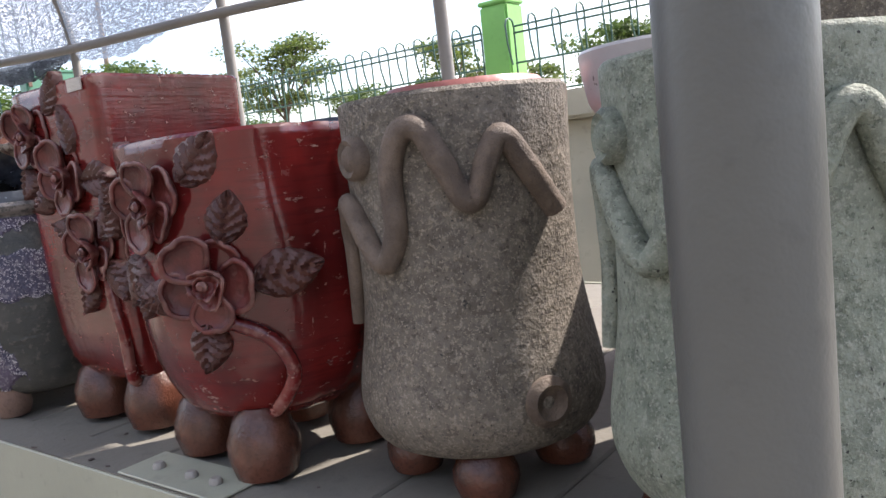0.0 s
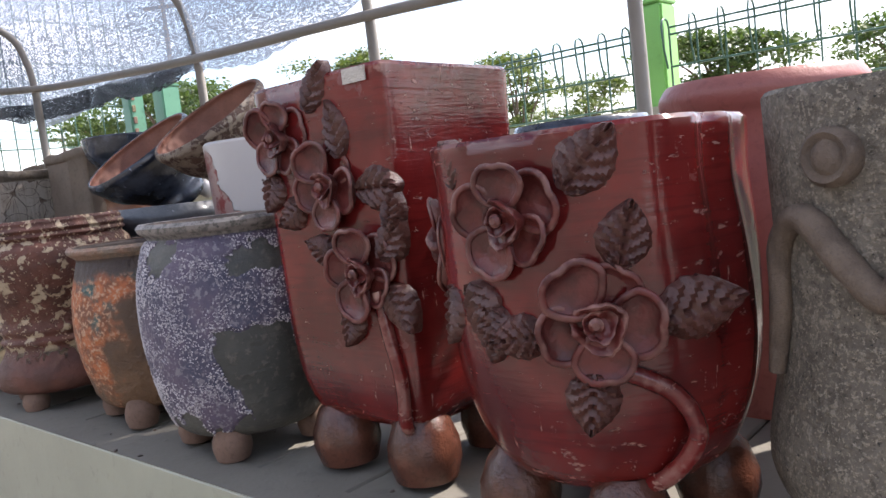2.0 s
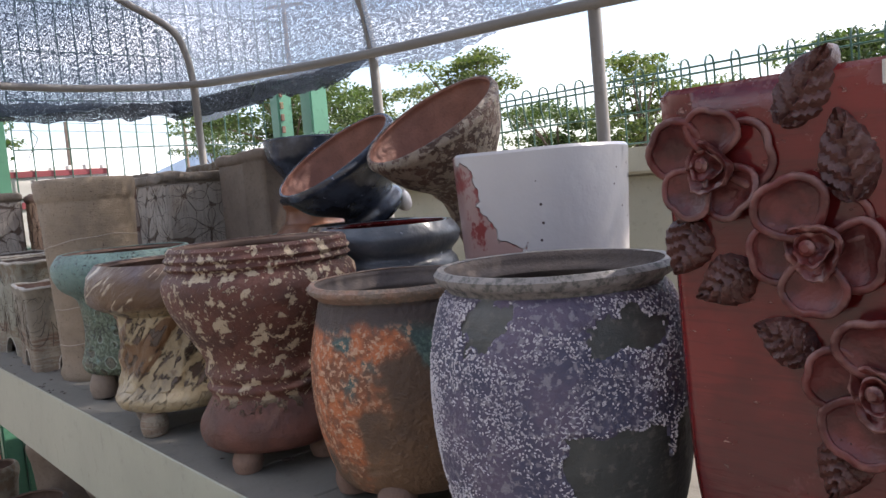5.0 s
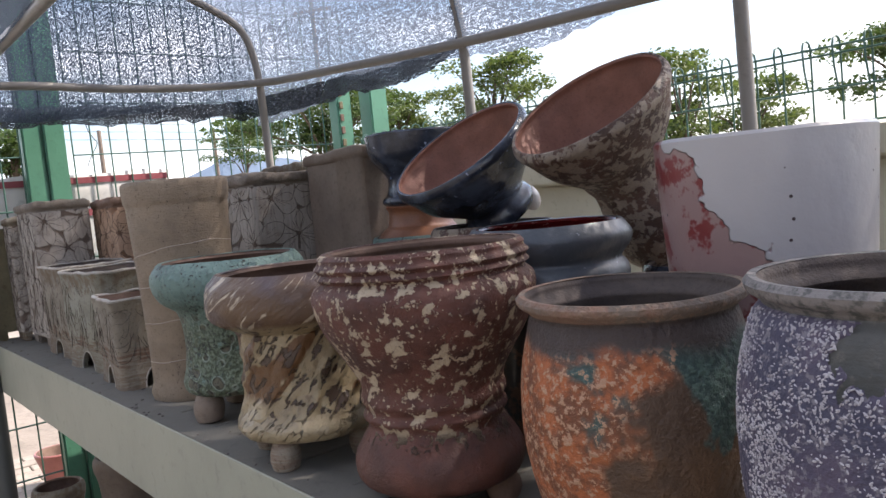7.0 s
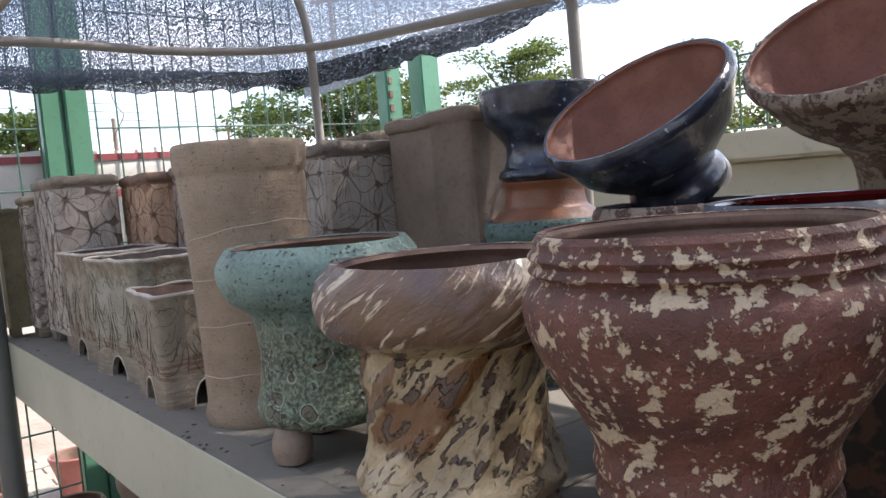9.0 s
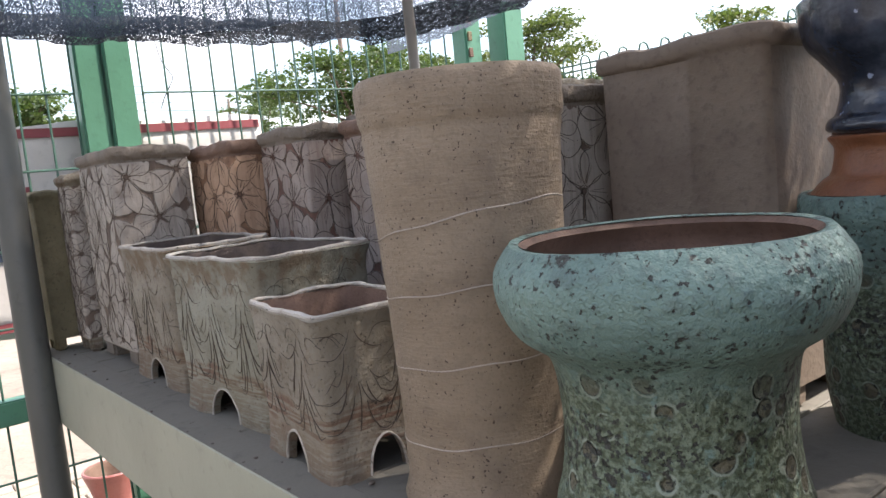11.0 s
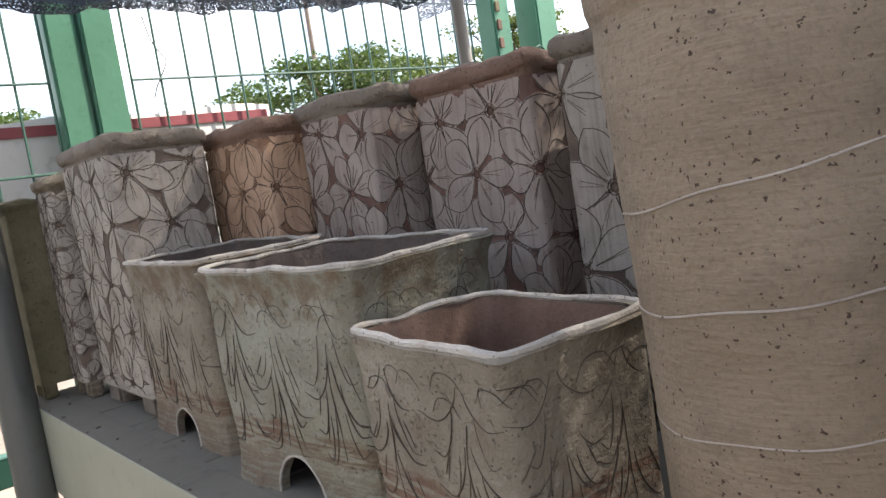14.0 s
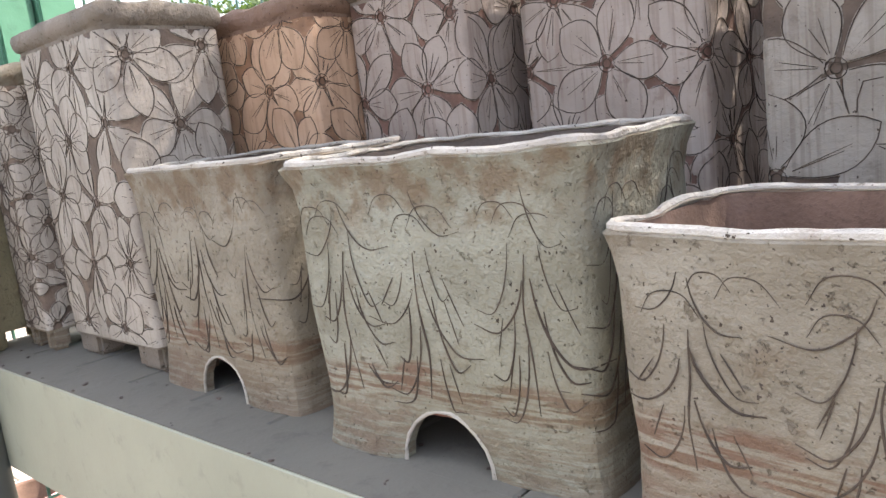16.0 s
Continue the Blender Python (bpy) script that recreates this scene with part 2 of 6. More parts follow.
def turquoise():
    m = Mat("cratered_turquoise_glaze", 0.55)
    craters = m.cells(42)
    n, pebble, fine_n = m.noise(9, 4), m.noise(85, 4, 0.62), m.noise(210, 3, 0.65)
    c = m.mix(m.step(n, 0.35, 0.65), (0.098, 0.16, 0.140), (0.15, 0.23, 0.20))
    c = m.mix(m.calc("MULTIPLY", m.step(pebble, 0.5, 0.64), 0.45), c, (0.075, 0.105, 0.098))
    low = m.step(m.calc("ADD", m.height(), m.calc("MULTIPLY", n, 0.1)), 0.25, 0.19)
    mossy = m.mix(m.step(fine_n, 0.44, 0.58), (0.05, 0.068, 0.038), (0.13, 0.165, 0.115))
    c = m.mix(m.calc("MULTIPLY", low, m.step(pebble, 0.30, 0.44)), c, mossy)
    pit = m.calc("MULTIPLY", m.step(craters, 0.36, 0.30), m.step(m.noise(26, 2), 0.45, 0.52))
    c = m.mix(m.calc("MULTIPLY", pit, low), c, (0.09, 0.085, 0.055))
    ring = m.calc("MULTIPLY", m.calc("MULTIPLY", m.step(craters, 0.44, 0.40), m.step(craters, 0.33, 0.37)), m.step(m.noise(26, 2), 0.45, 0.52))
    c = m.mix(m.calc("MULTIPLY", ring, low), c, (0.21, 0.25, 0.20))
    pepper = m.step(m.calc("ADD", m.noise(200, 4, 0.6), m.calc("MULTIPLY", m.noise(16, 3), 0.45)), 0.815, 0.845)
    c = m.mix(pepper, c, (0.022, 0.024, 0.02))
    m.color(c).bump(m.calc("MULTIPLY", m.calc("MULTIPLY", pit, low), -1.0), 0.006).bump(pepper, -0.003).bump(pebble, 0.006).bump(fine_n, 0.0015)
    return m.m


def beige_cylinder():
    m = Mat("speckled_beige_clay", 0.75)
    n, soft_n = m.noise(7, 4, 0.55, (1, 1, 2)), m.noise(28, 4, 0.6)
    c = m.mix(m.step(n, 0.3, 0.7), (0.185, 0.137, 0.092), (0.255, 0.196, 0.138))
    c = m.mix(m.calc("MULTIPLY", m.step(soft_n, 0.5, 0.68), 0.4), c, (0.135, 0.10, 0.07))
    c = m.mix(m.calc("MULTIPLY", m.step(m.noise(330, 3, 0.6), 0.5, 0.65), 0.3), c, (0.12, 0.088, 0.06))
    spots = m.step(m.calc("ADD", m.noise(300, 2, 0.5), m.calc("MULTIPLY", m.noise(30, 2), 0.16)), 0.75, 0.775)
    c = m.mix(spots, c, (0.05, 0.03, 0.018))
    m.color(c).bump(m.noise(60, 3, 0.5, (1, 1, 6)), 0.0009).bump(soft_n, 0.003).bump(m.noise(330, 2), 0.0006)
    return m.m


def slip_clay(name, dark, light, base=False, wear=1.0):
    m = Mat(name, 0.8, placed=wear < 0.5)
    a, b = m.noise(12, 4), m.noise(70, 3, 0.6, (1, 1, 9))
    blot = m.noise(34, 5, 0.65)
    c = m.mix(m.step(a, 0.32, 0.66), dark, light)
    c = m.mix(m.calc("MULTIPLY", m.step(b, 0.5, 0.75), 0.07), c, tuple(v * 0.6 for v in dark))
    c = m.mix(m.calc("MULTIPLY", m.step(blot, 0.55, 0.68), 0.45 * wear), c, (dark[0] * 0.72, dark[1] * 0.58, dark[2] * 0.48))
    c = m.mix(m.step(m.noise(260, 2), 0.675, 0.71), c, (0.05, 0.035, 0.025))
    if base:
        z = m.height()
        streak = m.noise(34, 4, 0.6, (0.6, 0.6, 7))
        up = m.calc("ADD", z, m.calc("MULTIPLY", m.noise(14, 3), 0.05))
        low = m.calc("MAXIMUM", m.calc("MULTIPLY", m.step(up, 0.106, 0.096), m.step(up, 0.070, 0.080)), m.calc("MULTIPLY", m.step(up, 0.08, 0.06), 0.65))
        rim = m.step(m.calc("ADD", z, m.calc("MULTIPLY", m.noise(22, 4, 0.6), 0.09)), 0.215, 0.25)
        c = m.mix(m.calc("MULTIPLY", m.calc("MULTIPLY", rim, m.step(m.noise(40, 4, 0.6), 0.40, 0.60)), 0.75), c, (0.135, 0.086, 0.048))
        c = m.mix(m.calc("MULTIPLY", m.calc("MULTIPLY", low, m.step(streak, 0.40, 0.56)), 0.85), c, (0.135, 0.070, 0.042))
    stain = m.step(m.noise(6, 4, 0.6), 0.46, 0.64)
    c = m.mix(m.calc("MULTIPLY", stain, 0.35 * wear), c, (dark[0] * 0.8, dark[1] * 0.74, dark[2] * 0.58))
    crack = m.step(m.noise(120, 4, 0.7), 0.62, 0.66)
    c = m.mix(m.calc("MULTIPLY", crack, 0.55 * wear), c, (dark[0] * 0.42, dark[1] * 0.34, dark[2] * 0.28))
    if wear < 0.5:
        comb = m.noise(170, 2, 0.5, (1, 1, 0.04))
        c = m.mix(m.calc("MULTIPLY", m.step(comb, 0.5, 0.65), 0.35), c, dark)
        m.bump(comb, 0.0008)
    m.color(c).bump(crack, -0.0012).bump(b, 0.0003).bump(m.noise(300, 3), 0.0009).bump(m.noise(95, 4, 0.65), 0.0022 * wear).bump(blot, 0.0055).bump(a, 0.005)
    return m.m


def slip_pot(name, dark, light, bare):
    """Pale combed slip; the attribute "bare" tells where the brown clay was laid open."""
    m = Mat(name, 0.75)
    n = m.t.nodes.new("ShaderNodeAttribute")
    n.attribute_name = "bare"
    a, comb, grain, blot = m.noise(11, 4), m.noise(190, 2, 0.5, (1, 1, 0.04)), m.noise(320, 3), m.noise(38, 5, 0.65)
    brush = m.noise(60, 3, 0.6, (0.4, 0.4, 6))
    ground = m.mix(m.step(m.noise(30, 4, 0.6), 0.38, 0.62), tuple(v * 0.75 for v in bare), tuple(v * 1.15 for v in bare))
    c = m.mix(m.step(a, 0.32, 0.66), dark, light)
    c = m.mix(m.calc("MULTIPLY", m.step(comb, 0.5, 0.64), 0.28), c, ground)
    c = m.mix(m.calc("MULTIPLY", m.step(brush, 0.52, 0.68), 0.22), c, dark)
    c = m.mix(m.calc("MULTIPLY", m.step(blot, 0.57, 0.70), 0.4), c, ground)
    gap = m.step(m.calc("ADD", n.outputs["Fac"], m.calc("MULTIPLY", m.calc("SUBTRACT", m.noise(130, 3, 0.6), 0.5), 0.5)), 0.42, 0.58)
    c = m.mix(gap, c, ground)
    c = m.mix(m.step(m.noise(250, 2), 0.69, 0.73), c, (0.06, 0.042, 0.03))
    m.color(c).bump(comb, 0.0006).bump(gap, -0.0008).bump(grain, 0.0006).bump(blot, 0.0025).bump(a, 0.004)
    return m.m


def maple_white():
    m = Mat("white_glaze_with_red_patch", 0.32, coat=0.3)
    n = m.noise(9, 4, 0.6)
    zone = m.calc("ADD", m.calc("ADD", m.calc("MULTIPLY", m.axis("X"), -6.5), m.calc("MULTIPLY", m.axis("Y"), -2.5)), m.calc("MULTIPLY", m.height(), -5.5))
    patch = m.step(m.calc("ADD", zone, m.calc("MULTIPLY", n, 1.3)), -0.80, -0.78)
    red = m.mix(m.step(m.noise(11, 5, 0.65), 0.50, 0.54), (0.31, 0.20, 0.185), (0.20, 0.03, 0.03))
    c = m.mix(m.step(m.noise(6, 3), 0.3, 0.7), (0.44, 0.42, 0.42), (0.50, 0.48, 0.475))
    c = m.mix(patch, c, red)
    c = m.mix(m.step(m.cells(45), 0.09, 0.06), c, (0.05, 0.03, 0.03))
    m.color(c).bump(patch, -0.003).bump(m.noise(50, 3), 0.001)
    return m.m


def banded_white():
    m = Mat("white_glaze_with_red_speckle", 0.35, coat=0.2)
    z, grit = m.height(), m.noise(230, 3, 0.65)
    c = m.mix(m.step(m.noise(8, 4), 0.3, 0.7), (0.42, 0.40, 0.39), (0.50, 0.48, 0.47))
    c = m.mix(m.step(m.noise(150, 2), 0.70, 0.74), c, (0.10, 0.08, 0.07))
    up = m.calc("ADD", z, m.calc("MULTIPLY", m.noise(18, 3), 0.02))
    near = m.calc("MULTIPLY", m.step(up, 0.118, 0.148), m.step(up, 0.182, 0.152))
    c = m.mix(m.step(m.calc("ADD", m.calc("MULTIPLY", near, 0.45), grit), 0.70, 0.95), c, (0.20, 0.055, 0.048))
    m.color(c).bump(m.noise(40, 3), 0.001)
    return m.m


def dark_glaze(name, dark, light, rough=0.3, bare=-9.0):
    m = Mat(name, rough, coat=0.3)
    n = m.noise(16, 5, 0.6)
    c = m.mix(m.step(n, 0.42, 0.68), dark, light)
    c = m.mix(m.step(m.noise(70, 3), 0.68, 0.73), c, tuple(min(1, v * 4 + 0.05) for v in light))
    clay = m.mix(m.step(m.noise(40, 4, 0.6), 0.5, 0.6), (0.028, 0.022, 0.02), (0.11, 0.055, 0.032))
    c = m.mix(m.step(m.calc("ADD", m.height(), m.calc("MULTIPLY", n, 0.02)), bare, bare + 0.01), clay, c)
    m.color(c).bump(n, 0.003).bump(m.noise(90, 2), 0.001)
    return m.m


def paint(name, col, rough=0.45, wear=0.0, bump=0.0008):
    m = Mat(name, rough)
    n, d = m.noise(5, 4), m.noise(38, 4, 0.65)
    c = m.mix(m.step(n, 0.3, 0.7), tuple(v * 0.86 for v in col), col)
    c = m.mix(m.calc("MULTIPLY", m.step(d, 0.55, 0.72), 0.35), c, tuple(v * 0.5 for v in col))
    if wear:
        c = m.mix(m.step(m.noise(22, 5, 0.7), 1 - wear, 1 - wear + 0.04), c, (0.10, 0.055, 0.03))
    m.color(c).bump(d, bump)
    return m.m


def net_material(name, shade, open_at=0.81):
    m = Mat(name, 0.6)
    warp, weft = m.noise(380, 2, 0.6, (1, 1, 1)), m.noise(125, 3, 0.6, (0.5, 1.6, 1.6))
    c = m.mix(m.step(weft, 0.4, 0.6), (0.022, 0.028, 0.038), (0.075, 0.09, 0.118))
    m.color(c)
    hole = m.step(m.calc("ADD", warp, m.calc("MULTIPLY", weft, 0.55)), open_at, open_at + 0.10)
    clear = m.t.nodes.new("ShaderNodeBsdfTransparent")
    thin = m.t.nodes.new("ShaderNodeBsdfTranslucent")
    thin.inputs["Color"].default_value = (0.17 * shade, 0.205 * shade, 0.265 * shade, 1)
    blend, body = m.t.nodes.new("ShaderNodeMixShader"), m.t.nodes.new("ShaderNodeMixShader")
    body.inputs[0].default_value = 0.6
    m.link(m.p.outputs[0], body.inputs[1])
    m.link(thin.outputs[0], body.inputs[2])
    m.link(hole, blend.inputs[0])
    m.link(body.outputs[0], blend.inputs[1])
    m.link(clear.outputs[0], blend.inputs[2])
    m.link(blend.outputs[0], m.t.nodes["Material Output"].inputs["Surface"])
    return m.m


def leaf_material(name, dark, light):
    m = Mat(name, 0.55)
    c = m.mix(m.rand_island(), dark, light)
    m.color(c)
    m.p.inputs["Transmission Weight"].default_value = 0.0
    thin = m.t.nodes.new("ShaderNodeBsdfTranslucent")
    m.link(m.mix(0.4, c, (0.16, 0.26, 0.04)), thin.inputs["Color"])
    body = m.t.nodes.new("ShaderNodeMixShader")
    body.inputs[0].default_value = 0.3
    m.link(m.p.outputs[0], body.inputs[1])
    m.link(thin.outputs[0], body.inputs[2])
    m.link(body.outputs[0], m.t.nodes["Material Output"].inputs["Surface"])
    return m.m


def island(self):
    return self.t.nodes.new("ShaderNodeNewGeometry").outputs["Random Per Island"]


Mat.rand_island = island

PURPLE, CRUST = purple_body(), crust_glaze()
GRAINS = plain_clay("pale_crust_grains", (0.34, 0.315, 0.335), (0.52, 0.49, 0.50), 20, 0.6)
LEAF_CLAY = plain_clay("dull_brown_leaf_glaze", (0.045, 0.014, 0.011), (0.088, 0.030, 0.022), 30, 0.4)
RED, FLOWER = red_glaze(), flower_glaze()
FOOT = plain_clay("brown_foot_glaze", (0.045, 0.016, 0.011), (0.12, 0.045, 0.028), 26, 0.2)
GREY_A = grey_stone("ash_grey_glaze", (0.12, 0.102, 0.081), (0.178, 0.154, 0.125), (0.29, 0.25, 0.20))
GREY_COIL = plain_clay("brown_coil_clay", (0.080, 0.057, 0.042), (0.150, 0.110, 0.082), 55, 0.65, 0.0, 0.003)
GREY_B = grey_stone("pale_sage_glaze", (0.185, 0.212, 0.165), (0.25, 0.272, 0.22), (0.31, 0.325, 0.27))
ORANGE, RIBBED, TURQ, CYL = orange_green(), rib_glaze(), turquoise(), beige_cylinder()
BROWN = flaked("rust_brown_with_pale_flakes", (0.115, 0.038, 0.024), (0.42, 0.33, 0.225), 62, 0.555, bare=0.088)
DARK_CLAY = plain_clay("dark_inner_clay", (0.055, 0.04, 0.035), (0.10, 0.075, 0.06), 20)
RED_CLAY = plain_clay("terracotta_inside", (0.19, 0.08, 0.055), (0.27, 0.12, 0.085), 18, 0.7)
BROWN_CLAY = plain_clay("brown_clay", (0.11, 0.065, 0.045), (0.18, 0.11, 0.08), 18)
SAGE = slip_clay("sage_slip_clay", (0.185, 0.172, 0.128), (0.27, 0.262, 0.21), True)
SAND = slip_clay("sand_slip_clay", (0.178, 0.15, 0.112), (0.265, 0.234, 0.185), True)
MUSHROOM = slip_clay("mushroom_brown_clay", (0.160, 0.132, 0.108), (0.235, 0.196, 0.163))
SLIP = slip_clay("pale_petal_slip", (0.305, 0.258, 0.22), (0.395, 0.343, 0.297), False, 0.35)
PETAL_GREY = slip_pot("grey_petal_slip", (0.265, 0.228, 0.193), (0.375, 0.33, 0.285), (0.125, 0.088, 0.066))
PETAL_ROSE = slip_pot("rosy_petal_slip", (0.285, 0.228, 0.195), (0.385, 0.32, 0.28), (0.155, 0.083, 0.062))
PETAL_WARM = slip_pot("warm_petal_slip", (0.42, 0.265, 0.17), (0.54, 0.36, 0.245), (0.24, 0.13, 0.075))
CUT = plain_clay("shallow_cut_line", (0.036, 0.025, 0.018), (0.078, 0.054, 0.039), 40, placed=True)
PINK = slip_clay("pink_clay", (0.185, 0.115, 0.085), (0.245, 0.155, 0.118))
OLIVE = slip_clay("olive_clay", (0.10, 0.085, 0.045), (0.17, 0.14, 0.08))
INCISED = plain_clay("incised_line", (0.028, 0.018, 0.012), (0.055, 0.036, 0.025), 40, placed=True)
SLAB = plain_clay("umber_slab_clay", (0.155, 0.115, 0.088), (0.22, 0.172, 0.132), 9, 0.7)
MAPLE, BANDED = maple_white(), banded_white()
BLACK = dark_glaze("black_blue_glaze", (0.018, 0.023, 0.036), (0.065, 0.080, 0.115), 0.22)
BLUE_GREY = dark_glaze("slate_blue_glaze", (0.06, 0.068, 0.08), (0.10, 0.11, 0.125), 0.5, 0.19)
MOTTLED = flaked("mottled_brown_cream", (0.12, 0.065, 0.045), (0.27, 0.215, 0.165), 55, 0.51)
ROSE = plain_clay("rose_pink_glaze", (0.30, 0.10, 0.085), (0.36, 0.135, 0.115), 8, 0.4)
WHITE_POT = plain_clay("white_crackle_glaze", (0.42, 0.40, 0.39), (0.50, 0.48, 0.47), 9, 0.35)
CREAM_STEEL = paint("cream_painted_steel", (0.315, 0.32, 0.25), 0.5)
SHELF_TOP = paint("dusty_grey_board", (0.145, 0.134, 0.112), 0.8, 0.0, 0.002)
GREEN_POST = paint("mint_green_paint", (0.075, 0.215, 0.135), 0.45)
LIME_POST = paint("lime_green_paint", (0.22, 0.52, 0.13), 0.45)
GREEN_WIRE = paint("green_wire_coating", (0.045, 0.11, 0.08), 0.4)
GALV = paint("galvanised_pipe", (0.27, 0.25, 0.225), 0.45, 0.27)
GREY_PIPE = paint("grey_painted_pipe", (0.095, 0.096, 0.088), 0.4)
WALL_CREAM = paint("cream_wall_paint", (0.46, 0.43, 0.33), 0.8)
RIM_SLIP = slip_clay("pale_rim_slip", (0.34, 0.305, 0.265), (0.50, 0.465, 0.42))
PAVER = plain_clay("pale_concrete_paver", (0.25, 0.215, 0.18), (0.36, 0.31, 0.25), 6, 0.9)
BANNER = paint("white_banner_vinyl", (0.58, 0.55, 0.52), 0.6)
BANNER_RED = paint("red_banner_print", (0.27, 0.06, 0.07), 0.6)
NET, HEM = net_material("woven_shade_net", 0.68), net_material("dark_net_hem", 0.06, 0.845)
AISLE = plain_clay("unseen_floor_concrete", (0.17, 0.16, 0.145), (0.25, 0.235, 0.21), 3, 0.9)
LEAF_A = leaf_material("leaf_deep", (0.018, 0.045, 0.012), (0.075, 0.12, 0.028))
LEAF_B = leaf_material("leaf_yellowish", (0.035, 0.065, 0.016), (0.14, 0.17, 0.04))
BARK = plain_clay("bark", (0.07, 0.05, 0.035), (0.13, 0.10, 0.07), 12, 0.9)
GROUND = plain_clay("dry_sandy_ground", (0.20, 0.165, 0.13), (0.29, 0.245, 0.20), 0.9, 0.95, 0.0, 0.02)

# ---- building helpers ----
def part(name, bm, material, parent=None, label="", smooth=True):
    me = bpy.data.meshes.new(name)
    bm.normal_update()
    bm.to_mesh(me)
    bm.free()
    if smooth:
        me.polygons.foreach_set("use_smooth", [True] * len(me.polygons))
        me.set_sharp_from_angle(angle=radians(42))
    me.materials.append(material)
    ob = new(name, me)
    ob.parent = parent
    if label:
        ob["label"] = label
    return ob


def thing(name, label, category, m=None, group="", kind=""):
    ob = new(name)
    ob.empty_display_size = 0.05
    if m is not None:
        ob.matrix_basis = m
    return tagged(ob, label, category, group, kind)


def loft(rows, seg=64, wob=0.0, seed=0.0, turn=0.0, close=True):
    """Rings (half width, half depth, z, squareness) joined from first to last; squareness 2 is round."""
    bm = bmesh.new()
    rings = []
    for a, b, z, n in rows:
        ring = []
        for i in range(seg):
            th = 2 * math.pi * i / seg + turn
            c, s = math.cos(th), math.sin(th)
            k = (abs(c) ** n + abs(s) ** n) ** (-1 / n)
            p = Vector((a * k * c, b * k * s, z))
            if wob:
                q = Vector((p.x * 9 + seed, p.y * 9, p.z * 7 + seed * 1.7))
                f = 1 + wob * noise.noise(q) / max(0.04, (a + b) / 2)
                p.x, p.y = p.x * f, p.y * f
                p.z += wob * 0.7 * noise.noise(q + Vector((31, 7, 3)))
            ring.append(bm.verts.new(p))
        rings.append(ring)
    for r0, r1 in zip(rings, rings[1:]):
        for i in range(seg):
            j = (i + 1) % seg
            bm.faces.new((r0[i], r0[j], r1[j], r1[i]))
    if close:
        bm.faces.new(rings[0][::-1])
        bm.faces.new(rings[-1])
    bmesh.ops.recalc_face_normals(bm, faces=bm.faces)
    return bm


def box(x0, y0, z0, x1, y1, z1, bevel=0.0, segs=2, bm=None):
    own = bm is None
    bm = bm or bmesh.new()
    made = bmesh.ops.create_cube(bm, size=1, matrix=Matrix.LocRotScale(((x0 + x1) / 2, (y0 + y1) / 2, (z0 + z1) / 2), None, (x1 - x0, y1 - y0, z1 - z0)))
    if bevel and own:
        bmesh.ops.bevel(bm, geom=list(bm.edges), offset=bevel, segments=segs, affect="EDGES")
    return bm


def tube(points, radius, seg=12, bm=None, taper=None, caps=True):
    """A round bar along the points; taper gives one radius a point."""
    bm = bm or bmesh.new()
    pts = [Vector(p) for p in points]
    rings, side = [], None
    for i, p in enumerate(pts):
        d = (pts[min(i + 1, len(pts) - 1)] - pts[max(i - 1, 0)]).normalized()
        if side is None:
            side = d.orthogonal().normalized()
        side = (side - d * side.dot(d)).normalized()
        up = d.cross(side)
        r = taper[i] if taper else radius
        rings.append([bm.verts.new(p + (side * math.cos(2 * math.pi * k / seg) + up * math.sin(2 * math.pi * k / seg)) * r) for k in range(seg)])
    for r0, r1 in zip(rings, rings[1:]):
        for k in range(seg):
            j = (k + 1) % seg
            bm.faces.new((r0[k], r0[j], r1[j], r1[k]))
    if caps:
        bm.faces.new(rings[0][::-1])
        bm.faces.new(rings[-1])
    return bm


def smooth_path(points, steps=6):
    """A Catmull-Rom curve through the points."""
    pts = [Vector(p) for p in points]
    pts = [pts[0] * 2 - pts[1], *pts, pts[-1] * 2 - pts[-2]]
    out = []
    for a, b, c, d in zip(pts, pts[1:], pts[2:], pts[3:]):
        for k in range(steps):
            t = k / steps
            out.append(0.5 * (2 * b + (c - a) * t + (2 * a - 5 * b + 4 * c - d) * t * t + (3 * b - a - 3 * c + d) * t ** 3))
    return out + [pts[-2]]


def structure(name, bm, material, label, category, smooth=False):
    return tagged(part(name, bm, material, None, "", smooth), label, category, "", "structure")


# ---- ground, back wall ----
SHELF_Z, FRONT = 0.938, 0.343
bm = bmesh.new()
bmesh.ops.create_grid(bm, x_segments=60, y_segments=60, size=400)
for v in bm.verts:
    v.co.z = 0.02 * noise.noise(v.co * 0.05)
structure("ground", bm, GROUND, "dry pale sandy ground around the pot stand", "ground")
# Unseen floor, added to tone down light bounced up at the pots.
structure("floor", box(-3.8, -9, -0.05, 9, 1.84, 0.03), AISLE, "grey concrete floor added unseen in the aisle to tone down bounced light", "floor")
# Unseen wall, added to keep low sky light off the pot fronts.
structure("unseen_wall_south", box(-9, -2.9, 0, 7, -2.75, 2.3, 0.01), plain_clay("grey_plaster", (0.20, 0.188, 0.168), (0.27, 0.255, 0.228), 2, 0.9), "plain grey wall added unseen across the aisle to hold back sky light", "wall")
low_wall = thing("low_wall", "cream painted low wall under the wire fence", "wall", kind="structure")
part("wall", box(-3.70, 1.84, 0, 6.0, 2.0, 1.255, 0.006), WALL_CREAM, low_wall, smooth=False)
part("coping", box(-3.72, 1.80, 1.255, 6.0, 2.03, 1.33, 0.008), WALL_CREAM, low_wall, smooth=False)

